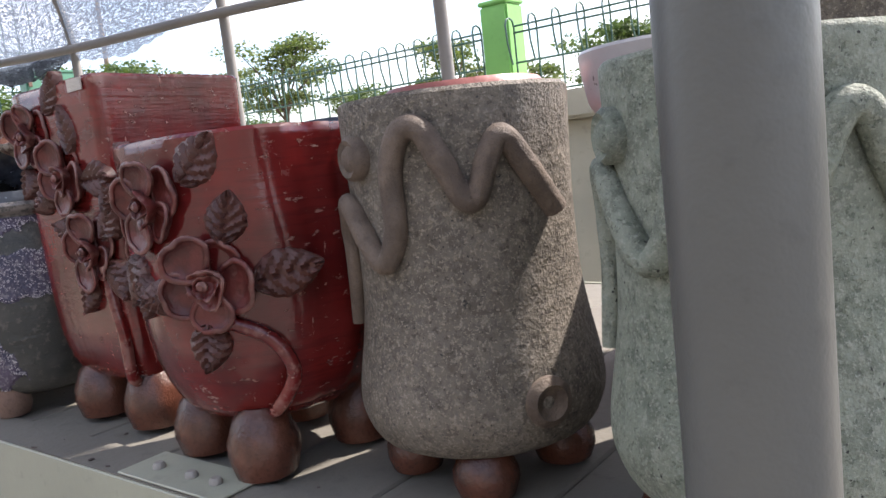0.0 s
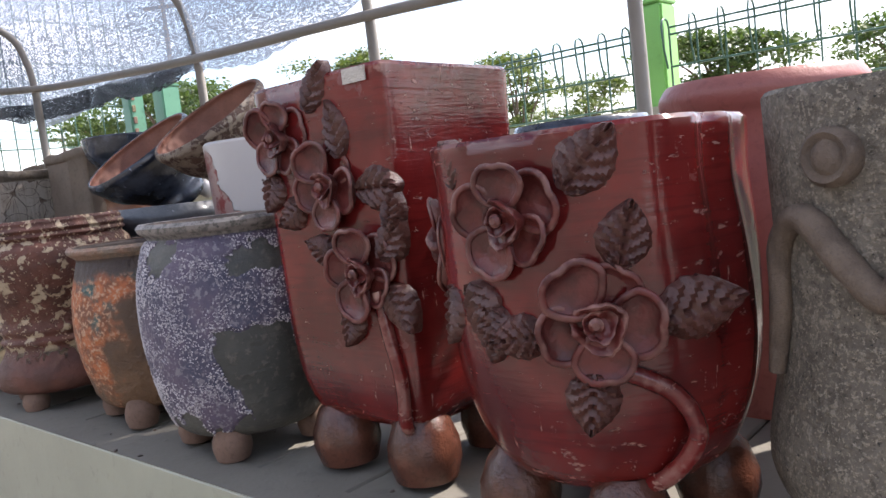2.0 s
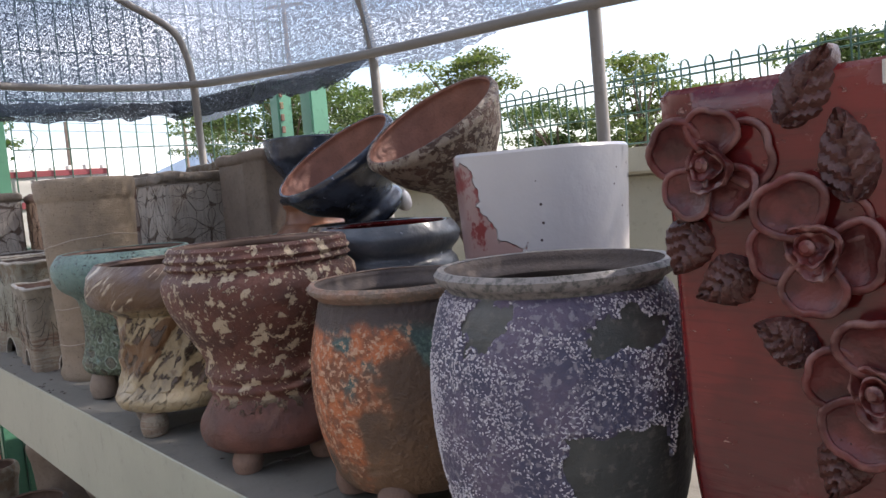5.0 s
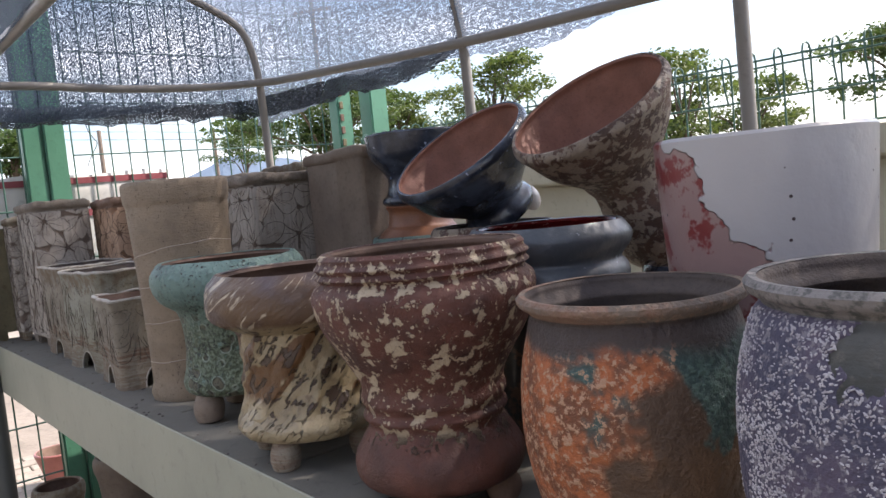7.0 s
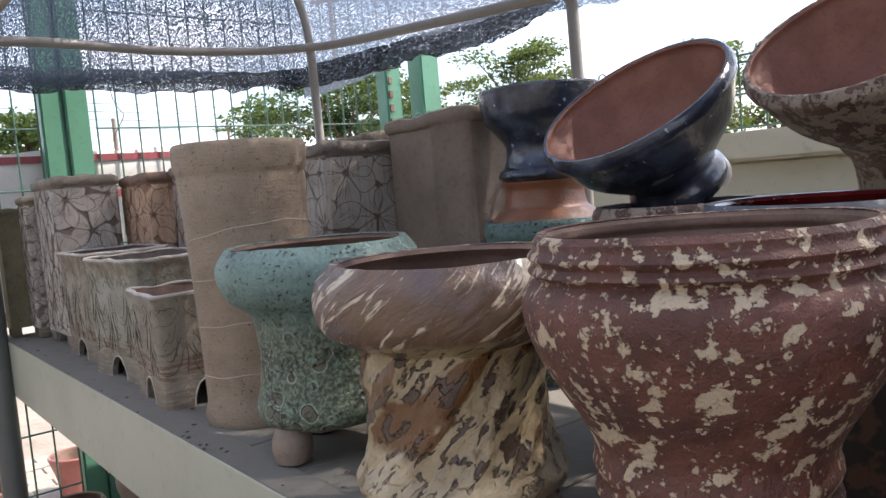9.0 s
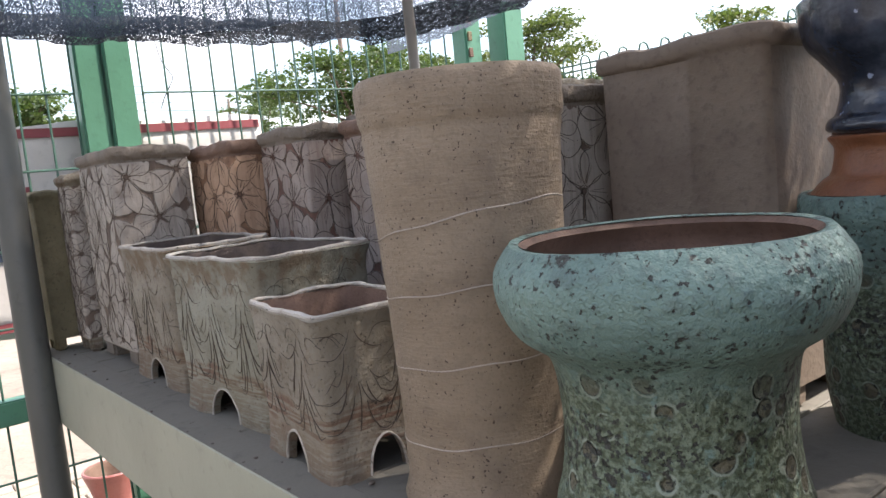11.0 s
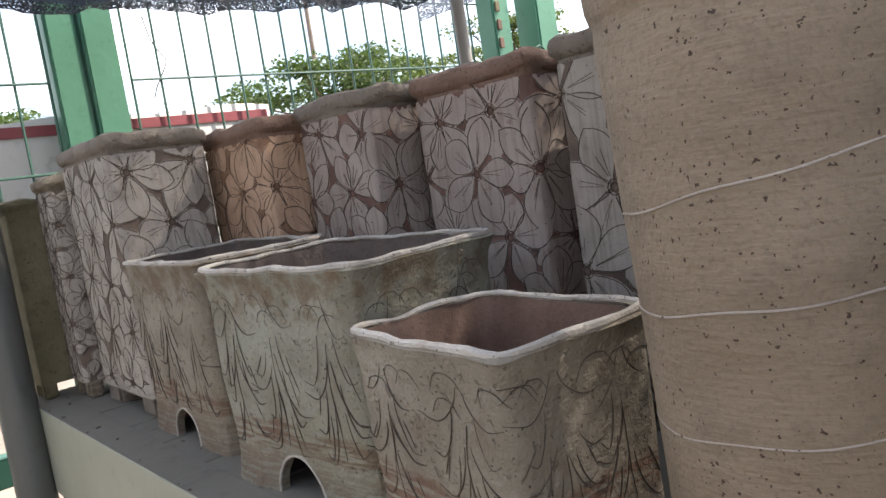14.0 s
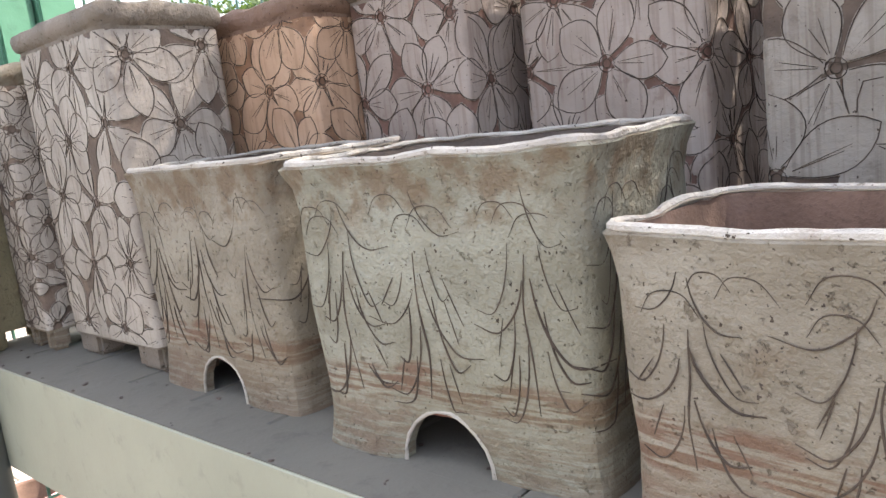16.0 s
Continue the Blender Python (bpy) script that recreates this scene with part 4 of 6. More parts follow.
# ---- red pots with roses ----
p = pot("flower_pot", "glossy dark red round pot with clay roses on ball feet", -0.575, 0.468)
RR = fine([(0.035, 0.045), (0.080, 0.058), (0.104, 0.10), (0.113, 0.15), (0.110, 0.21, 2.4), (0.104, 0.26, 2.9), (0.1045, 0.298, 3.1)])


def rr_groove(a, z):
    return (-0.004 * math.exp(-((a + 0.25) / 0.10) ** 2) + 0.003 * math.exp(-((a + 0.02) / 0.07) ** 2)) * min(1, z / 0.2)


lathe_pot(p, RR, 0.009, RED, RED, 0.0025, 3, 96, rr_groove)
for a, z, r, size, turn in ((-91, 0.247, 0.104, 0.038, 0.4), (-62, 0.180, 0.111, 0.039, 1.0), (-150, 0.228, 0.106, 0.038, 0.1)):
    rose(p, on_round(a, r, z), size, turn)
for a, z, r, rz, ln, w in ((-69, 0.262, 0.106, -42, 0.045, 0.034), (-54, 0.212, 0.111, -15, 0.038, 0.030), (-44, 0.178, 0.113, -80, 0.052, 0.034), (-78, 0.172, 0.112, 95, 0.036, 0.026), (-64, 0.148, 0.113, 172, 0.036, 0.030), (-118, 0.268, 0.104, 20, 0.034, 0.026), (-108, 0.205, 0.110, 200, 0.040, 0.034), (-122, 0.200, 0.110, 160, 0.042, 0.034), (-142, 0.262, 0.105, -30, 0.030, 0.024), (-98, 0.190, 0.111, 180, 0.034, 0.03)):
    leaf(p, on_round(a, r, z, rz), ln, w)
stem = [(0.1145 * math.cos(radians(a)), 0.1145 * math.sin(radians(a)), z) for a, z in ((-58, 0.15), (-40, 0.13), (-33, 0.10))] + [(0.098 * math.cos(radians(-40)), 0.098 * math.sin(radians(-40)), 0.07), (0.07 * math.cos(radians(-52)), 0.07 * math.sin(radians(-52)), 0.052)]
part("stem", tube(smooth_path(stem, 5), 0.0065, 10), RED, p, "trailing clay stem")
feet(p, 4, 0.075, 0.033, 0.065, FOOT, 0.6)

p = pot("flower_pot", "tall square dark red pot with clay roses on ball feet", -0.816, 0.503)
prof = fine([(0.050, 0.050, 6), (0.070, 0.058, 9), (0.080, 0.085, 14), (0.085, 0.13, 18), (0.087, 0.22, 20), (0.0885, 0.30, 20), (0.091, 0.376, 20)])
lathe_pot(p, prof, 0.010, RED, RED, 0.0018, 9, 160)
for x, z, size, turn in ((-0.053, 0.331, 0.037, 0.2), (0.008, 0.281, 0.038, 0.9), (0.040, 0.203, 0.040, 0.5)):
    rose(p, on_face(x, -0.086, z), size, turn)
for x, z, rz, ln, w in ((-0.008, 0.350, -35, 0.044, 0.030), (0.030, 0.305, 8, 0.046, 0.030), (0.048, 0.275, -88, 0.042, 0.034), (0.066, 0.215, -38, 0.038, 0.030), (0.068, 0.190, -145, 0.042, 0.032), (0.005, 0.215, 60, 0.034, 0.026), (-0.030, 0.268, 120, 0.036, 0.028), (-0.066, 0.298, 160, 0.034, 0.030), (0.022, 0.172, 165, 0.034, 0.026), (0.078, 0.240, -20, 0.030, 0.022)):
    leaf(p, on_face(x, -0.0865, z, rz), ln, w)
part("stem", tube(smooth_path([(0.052, -0.0865, 0.185), (0.060, -0.088, 0.15), (0.068, -0.087, 0.11), (0.066, -0.085, 0.07), (0.06, -0.076, 0.058)], 5), 0.0065, 10), RED, p, "trailing clay stem")
part("sticker", box(0.046, -0.0935, 0.365, 0.074, -0.0925, 0.3775), RIM_SLIP, p, "torn dirty white price sticker", False)
feet(p, 4, 0.075, 0.034, 0.07, FOOT, 0.785)

# ---- round glazed pots ----
p = pot("flower_pot", "dark round pot with crusty lilac drip glaze", -1.040, 0.458)
prof = fine([(0.055, 0.022), (0.082, 0.032), (0.098, 0.07), (0.107, 0.13), (0.105, 0.19), (0.095, 0.232), (0.088, 0.245), (0.0965, 0.252), (0.099, 0.258)])
lathe_pot(p, prof, 0.012, PURPLE, DARK_CLAY, 0.002, 4)
feet(p, 4, 0.072, 0.022, 0.042, BROWN_CLAY, 0.6)


def crusted(u, z):
    """How far inside the crust a place is: u is the turn in degrees from the pot's front, z its height."""
    j = 0.007 * noise.noise(Vector((u * 0.09, z * 45, 4))) + 0.003 * noise.noise(Vector((u * 0.4, z * 160, 9)))
    if z > 0.244:
        return -1.0
    low = 0.050 + 0.012 * math.sin(u * 0.11) + j
    for uu, reach, wide in ((-12, 0.026, 2.6), (8, 0.012, 2.2), (-24, 0.014, 3.0), (-47, 0.018, 3.0)):
        low -= reach * math.exp(-((u - uu) / wide) ** 4)
    left = -9 + max(0.0, 0.122 - z) * 210 * (1 if z > 0.06 else 1.1)
    d = z - low
    if u > -14:
        upper = 0.147 + j
        for uu, reach, wide in ((38, 0.030, 2.4), (64, 0.040, 3.0), (95, 0.03, 4), (120, 0.05, 4)):
            upper -= reach * math.exp(-((u - uu) / wide) ** 4)
        d = max(min(d, (left - u) * 0.0018 + j), z - upper)
        if u > 42:
            d = min(d, 0.19 - z) if z < 0.19 and u < 60 else d
    rough = 2.2 * j + 0.009 * noise.noise(Vector((u * 0.05, z * 28, 17)))
    d = min(d, (math.hypot((u - 24) / 18, (z - 0.216) / 0.0125) - 1) * 0.012 + rough)
    return min(d, (math.hypot((u + 44) / 11, (z - 0.226) / 0.020) - 1) * 0.012 + rough)


def crust(p, prof, front):
    rs, zs = [q[0] for q in prof], [q[1] for q in prof]

    def place(u, z, lift):
        a = radians(front + u)
        r = float(np.interp(z, zs, rs))
        q = Vector((r * math.cos(a), r * math.sin(a), z))
        r *= 1 + 0.002 * noise.noise(Vector((q.x * 9 + 4, q.y * 9, q.z * 7 + 6.8))) / r
        return Vector(((r + lift) * math.cos(a), (r + lift) * math.sin(a), z))

    bm = bmesh.new()
    grid = {}
    nu, nz = 300, 110

    def vert(i, k):
        key = (i % nu, k)
        if key not in grid:
            u, z = -180 + 360 * (i % nu) / nu, 0.024 + 0.221 * k / nz
            d = crusted(u, z)
            grid[key] = bm.verts.new(place(u, z, max(-0.001, min(0.0018, d * 0.6))))
        return grid[key]

    for i in range(nu):
        for k in range(nz):
            if crusted(-180 + 360 * (i + 0.5) / nu, 0.024 + 0.221 * (k + 0.5) / nz) > -0.001:
                bm.faces.new((vert(i, k), vert(i + 1, k), vert(i + 1, k + 1), vert(i, k + 1)))
    part("crust", bm, CRUST, p, "crawled lilac glaze crust")
    rnd = random.Random(8)
    verts, faces = [], []
    for i in range(26000):
        u, z = rnd.uniform(-130, 150), rnd.uniform(0.026, 0.243)
        d = crusted(u, z)
        dense = noise.noise(Vector((u * 0.045, z * 32, 7)))
        if d < 0.0005 or rnd.random() > 0.42 + dense * 1.3 + (0.4 if d < 0.006 else 0):
            continue
        c = place(u, z, 0.0014)
        n = Vector((c.x, c.y, 0)).normalized()
        s1 = n.cross(Vector((0, 0, 1)))
        w, l = rnd.uniform(0.0004, 0.0010), rnd.uniform(0.0005, 0.0020)
        a = rnd.uniform(0, math.pi)
        e1, e2 = s1 * math.cos(a) + Vector((0, 0, math.sin(a))), -s1 * math.sin(a) + Vector((0, 0, math.cos(a)))
        base = len(verts)
        for h, k in ((-0.0004, 1.0), (0.0008, 0.75)):
            for t in range(6):
                b = math.pi * t / 3
                verts.append(c + n * h + e1 * (l * k * math.cos(b)) + e2 * (w * k * math.sin(b)))
        verts.append(c + n * 0.0013)
        for t in range(6):
            t2 = (t + 1) % 6
            faces.append((base + t, base + t2, base + 6 + t2, base + 6 + t))
            faces.append((base + 6 + t, base + 6 + t2, base + 12))
    me = bpy.data.meshes.new("grit")
    me.from_pydata([tuple(q) for q in verts], [], faces)
    me.materials.append(GRAINS)
    bm = bmesh.new()
    bm.from_mesh(me)
    bmesh.ops.recalc_face_normals(bm, faces=bm.faces)
    bpy.data.meshes.remove(me)
    part("grit", bm, GRAINS, p, "pale gritty grains on the crust")


crust(p, prof, -41)
p = pot("flower_pot", "rust orange and green glazed round pot", -1.270, 0.476)
prof = fine([(0.055, 0.022), (0.080, 0.032), (0.094, 0.07), (0.102, 0.12), (0.100, 0.17), (0.090, 0.212), (0.088, 0.222), (0.0975, 0.230), (0.099, 0.235)])
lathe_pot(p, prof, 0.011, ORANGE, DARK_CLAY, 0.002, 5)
feet(p, 4, 0.072, 0.022, 0.042, BROWN_CLAY, 0.6)
p = pot("pedestal_pot", "rust brown pedestal pot with pale flaking glaze", -1.522, 0.448)
prof = fine([(0.070, 0.025), (0.090, 0.032), (0.094, 0.055), (0.082, 0.078), (0.075, 0.092), (0.0805, 0.102), (0.0765, 0.110), (0.081, 0.120), (0.079, 0.135), (0.088, 0.155), (0.112, 0.195), (0.122, 0.225), (0.121, 0.242), (0.112, 0.252), (0.117, 0.257), (0.1135, 0.262), (0.117, 0.267), (0.113, 0.272), (0.113, 0.277)])
lathe_pot(p, prof, 0.012, BROWN, BROWN_CLAY, 0.002, 6)
feet(p, 4, 0.07, 0.02, 0.034, BROWN_CLAY, 0.5)
p = pot("pedestal_pot", "ochre brown ridged pot with rolled rim", -1.782, 0.437)
prof = fine([(0.065, 0.034), (0.090, 0.040), (0.100, 0.055), (0.090, 0.073), (0.083, 0.095), (0.083, 0.14), (0.085, 0.175), (0.094, 0.182), (0.118, 0.196), (0.126, 0.215), (0.122, 0.238), (0.112, 0.250)], 9)


def rib_relief(a, z):
    turns = math.sin(a * 9 - z * 70 + 1.5 * noise.noise(Vector((a * 2, z * 30, 1))))
    lump = noise.noise(Vector((math.cos(a) * 3, math.sin(a) * 3, z * 30)))
    k = 1.0 if 0.07 < z < 0.178 else 0.45
    crust = noise.noise(Vector((math.cos(a) * 9, math.sin(a) * 9, z * 75)))
    return k * (0.0042 * max(0, turns) + 0.0026 * lump + 0.0030 * crust)


lathe_pot(p, prof, 0.016, RIBBED, BROWN_CLAY, 0.002, 7, 160, rib_relief)
feet(p, 4, 0.075, 0.021, 0.044, SAND, 0.5)
p = pot("pedestal_pot", "cratered turquoise pot with a wide rolled rim", -2.078, 0.470)
prof = fine([(0.060, 0.042), (0.085, 0.048), (0.093, 0.064), (0.087, 0.088), (0.083, 0.12), (0.084, 0.155), (0.090, 0.182), (0.112, 0.20), (0.123, 0.222), (0.124, 0.243), (0.115, 0.258)])
lathe_pot(p, prof, 0.016, TURQ, BROWN_CLAY, 0.003, 8, 96)
feet(p, 3, 0.068, 0.025, 0.056, SLAB, 0.75)
p = pot("tall_pot", "tall speckled beige cylindrical pot", -2.305, 0.484)
prof = [(0.085, 0.0, 2), (0.088, 0.012, 2), (0.0825, 0.03, 2), (0.083, 0.10, 2), (0.086, 0.2, 2), (0.090, 0.30, 2), (0.0925, 0.345, 2), (0.0925, 0.355, 2), (0.0922, 0.361, 2), (0.0940, 0.364, 2), (0.0958, 0.370, 2), (0.0968, 0.385, 2), (0.0972, 0.396, 2), (0.096, 0.402, 2)]


def torn(a, z):
    if 0.35 < z < 0.375:
        return 0.0032 * max(0, noise.noise(Vector((math.cos(a) * 9, math.sin(a) * 9, 3 + z * 40))))
    return 0.0


lathe_pot(p, prof, 0.010, CYL, BROWN_CLAY, 0.0025, 12, 110, torn)
for z, tip in ((0.073, 0.005), (0.146, 0.007), (0.213, 0.010), (0.273, 0.017)):
    ring = []
    for i in range(61):
        a = 2 * math.pi * i / 60
        zz = z + tip * math.cos(a - 0.2) + 0.001 * math.sin(a * 7)
        r = np.interp(zz, [q[1] for q in prof], [q[0] for q in prof])
        q = Vector((r * math.cos(a), r * math.sin(a), zz))
        s = Vector((q.x * 9 + 12, q.y * 9, q.z * 7 + 12 * 1.7))
        f = 1 + 0.0025 * noise.noise(s) / r
        ring.append((q.x * f, q.y * f, q.z))
    part("line", tube(ring, 0.0007, 6, caps=False), SLIP, p, "thin pale slip line")


# ---- planters with incised leaves ----
def trough(x, y, a, b, turn, z, material, inside, label, seed):
    h = z - SHELF_Z
    rnd = random.Random(seed)
    p = pot("planter_box", label, x, y, "planter", turn)
    N = 14
    scale = [(0.048, 0.925), (0.062, 0.93), (h * 0.5, 0.945), (h * 0.84, 0.952), (h * 0.92, 0.968), (h * 0.97, 1.0), (h - 0.003, 1.012)]
    rows = [(a * k, b * k, zz, N) for zz, k in scale] + [(a - 0.003, b - 0.003, h + 0.001, 12), (a - 0.008, b - 0.008, h, 12)]
    bm = loft(rows, 128, 0.0, 0, close=False)
    bm.faces.new(list(bm.verts)[:128][::-1])

    def wave(v):
        k = noise.noise(Vector((v.x * 14 + seed, v.y * 14, v.z * 10)))
        top = max(0.0, (v.z - h * 0.86) / (h * 0.14))
        corner = min(1.0, abs(v.x) / a) ** 10 * min(1.0, abs(v.y) / b) ** 10
        k += 2.2 * corner * noise.noise(Vector((v.x * 20, seed, v.z * 75))) + 0.5 * noise.noise(Vector((v.x * 45, v.y * 45, v.z * 30 + seed)))
        return 0.0026 * k + 0.0048 * top * noise.noise(Vector((v.x * 30 + seed, v.y * 30, 2))), 0.0035 * top * noise.noise(Vector((v.x * 22, v.y * 22, seed)))

    for v in bm.verts:
        d, dz = wave(v.co)
        f = Vector((v.co.x / a, v.co.y / b, 0))
        v.co += f.normalized() * d
        v.co.z += dz
    part("body", bm, material, p)
    bm = bmesh.new()
    ring = []
    for i in range(97):
        th = 2 * math.pi * i / 96
        c, s = math.cos(th), math.sin(th)
        k = (abs(c) ** 12 + abs(s) ** 12) ** (-1 / 12)
        q = Vector(((a - 0.003) * k * c, (b - 0.003) * k * s, h))
        d, dz = wave(q)
        ring.append(q + Vector((q.x / a, q.y / b, 0)).normalized() * d + Vector((0, 0, dz)))
    part("rim", tube(ring, 0.0034, 8, taper=[0.0034 * (1 + 0.35 * noise.noise(q * 60)) for q in ring], caps=False), RIM_SLIP, p, "pale glazed rim")
    bm = loft([(a - 0.007, b - 0.007, h - 0.001, 12), (a * 0.93 - 0.006, b * 0.93 - 0.006, h * 0.9, 10), (a * 0.91 - 0.006, b * 0.91 - 0.006, h * 0.45, 10)], 96, 0, 0, close=False)
    bm.faces.new(list(bm.verts)[-96:])
    for f in bm.faces:
        f.normal_flip()
    part("inside", bm, inside, p, "bare clay inside")
    part("clay_floor", box(-a * 0.86, -b * 0.84, 0.034, a * 0.86, b * 0.84, h * 0.5, 0.004), RED_CLAY, p, "terracotta coloured floor", False)
    # feet: the wall runs on to the shelf, with an arch in the middle of each side
    for wide, deep, ux, uy in ((a, b, 1, 0), (b, a, 0, 1), (a, b, -1, 0), (b, a, 0, -1)):
        arch = min(0.041, 0.30 * wide)
        bm = bmesh.new()
        cols = []
        us = sorted({-0.9517 + 1.9034 * i / 34 for i in range(35)} | {q * arch / (wide * 0.925) for q in (-1.0, -0.97, -0.88, 0.88, 0.97, 1.0)})
        for t in us:
            u0 = t * wide * 0.925
            z0 = 0.043 * math.sqrt(max(0, 1 - (u0 / arch) ** 2)) if abs(u0) < arch else 0.0
            z0 += 0.0012 * noise.noise(Vector((u0 * 60, seed, 3)))
            q = max(0.0, 1 - abs(t) ** N) ** (1 / N)
            col = []
            for thick in (0.0, 0.011):
                for r in range(5):
                    zz = max(0.0, z0) + (0.0495 - max(0.0, z0)) * r / 4
                    k = 0.925 + 0.035 * max(0, 1 - zz / 0.04) ** 2 * min(1, max(0, abs(u0) - arch) / 0.012)
                    u, d = t * wide * k, -(deep * k * q - thick)
                    pt = Vector((u * ux - d * uy, u * uy + d * ux, zz))
                    dd, _ = wave(pt)
                    pt += Vector((pt.x / a, pt.y / b, 0)).normalized() * (dd + 0.0003)
                    col.append(bm.verts.new(pt))
            cols.append(col)
        for c0, c1 in zip(cols, cols[1:]):
            for r in range(4):
                bm.faces.new((c0[r], c1[r], c1[r + 1], c0[r + 1]))
                bm.faces.new((c0[5 + r + 1], c1[5 + r + 1], c1[5 + r], c0[5 + r]))
            bm.faces.new((c0[5], c1[5], c1[0], c0[0]))
        edge = [c0[0].co.copy() for c0, t in zip(cols, us) if abs(t * wide * 0.925) < arch * 1.001]
        if (ux, uy) in ((1, 0), (0, 1)):
            part("arch_edge", tube(edge, 0.0015, 7, taper=[0.0015 * (1 + 0.7 * noise.noise(q * 90)) for q in edge]), RIM_SLIP, p, "pale smeared edge of the arch")
        part("base_skirt", bm, material, p, "arched clay base")
    # incised leaves
    zs, ks = [q[0] for q in scale], [q[1] for q in scale]

    def surface(u, v, side):
        k = float(np.interp(v, zs, ks))
        wide, deep = (a, b) if side == 0 else (b, a)
        q = max(0.0, 1 - min(0.999, abs(u / (wide * k))) ** N) ** (1 / N)
        pt = Vector((u, -deep * k * q, v)) if side == 0 else Vector((deep * k * q, u, v))
        d, dz = wave(pt)
        return pt + Vector((pt.x / a, pt.y / b, 0)).normalized() * (d + 0.0001)

    def stroke(pts, side, r=0.0009):
        path = [surface(q.x, q.y, side) for q in smooth_path([(u, v, 0) for u, v in pts], 5)]
        n = len(path)
        part("incised_line", tube(path, r, 5, taper=[r * (0.35 + 0.65 * math.sin(math.pi * (i + 0.6) / (n + 0.4))) for i in range(n)]), CUT, p)

    for side, wide in ((0, a), (1, b)):
        plants = max(2, round(wide * 2 / 0.085))

        def safe(pts):
            return [(max(-wide * 0.96, min(wide * 0.96, u)), max(0.046, min(h * 0.9, v))) for u, v in pts]

        for c in range(plants):
            cx = wide * 0.92 * ((c + 0.5) / plants * 2 - 1) + rnd.uniform(-0.006, 0.006)
            foot = 0.05
            span = (h * 0.88 - foot)
            stem = [(cx + rnd.uniform(-0.004, 0.004), foot + span * f) for f in (0.74, 0.5, 0.26, 0.02)]
            stroke(safe(stem), side, rnd.uniform(0.0006, 0.0009))
            # hooked strokes that leave the stem downwards and end outwards, like hanging petals
            for way in (-1, 1):
                for k, start in enumerate((0.98, 0.80, 0.64, 0.52, 0.36, 0.27)):
                    if rnd.random() < 0.12:
                        continue
                    z0 = foot + span * (start + rnd.uniform(-0.05, 0.05))
                    ln = span * rnd.uniform(0.25, 0.40) * (0.75 if k == 0 else 1.0)
                    w = way * rnd.uniform(0.024, 0.048) * (0.65 if k % 2 else 1.0)
                    u0 = cx + way * (0.003 + 0.008 * (k % 2))
                    hook = rnd.uniform(0.80, 0.97)
                    pts = [(u0 + w * x, z0 - ln * y) for x, y in ((0.0, 0.0), (0.08, 0.34), (0.27, 0.70), (0.58, 0.96), (1.0, hook))]
                    stroke(safe(pts), side, rnd.uniform(0.0004, 0.0006) if k < 2 else rnd.uniform(0.0006, 0.00105))
                    if k > 1 and rnd.random() < 0.6:
                        stroke(safe([(u0 + w * (0.42 + 0.3 * f), z0 - ln * (0.05 + 0.55 * f)) for f in (0.0, 0.5, 1.0)]), side, rnd.uniform(0.0004, 0.0007))
            for k in range(3):
                w = rnd.uniform(0.012, 0.020)
                ux, vz = cx + rnd.uniform(-0.035, 0.035), h * rnd.uniform(0.74, 0.84)
                stroke(safe([(ux - w, vz), (ux - w * 0.5, vz + w * 0.7), (ux + w * 0.4, vz + w * 0.7), (ux + w, vz)]), side, 0.0004)
    return p


trough(-2.526, 0.4560, 0.097, 0.074, -4.5, 1.121, SAND, BROWN_CLAY, "small sand coloured clay planter with incised leaves", 1)
trough(-2.785, 0.5000, 0.135, 0.099, 4.5, 1.168, SAGE, DARK_CLAY, "sage grey clay planter with incised leaves", 2)
trough(-3.087, 0.5070, 0.128, 0.094, 0.0, 1.173, SAND, DARK_CLAY, "sand grey clay planter with incised leaves", 3)


# ---- tall square pots with flowers cut through pale slip ----
def petal_half(y):
    """Half width of a drawn petal at y along it, both in shares."""
    return 0.5 * np.sin(np.pi * np.clip(y, 0, 1) ** 1.2) ** 0.75


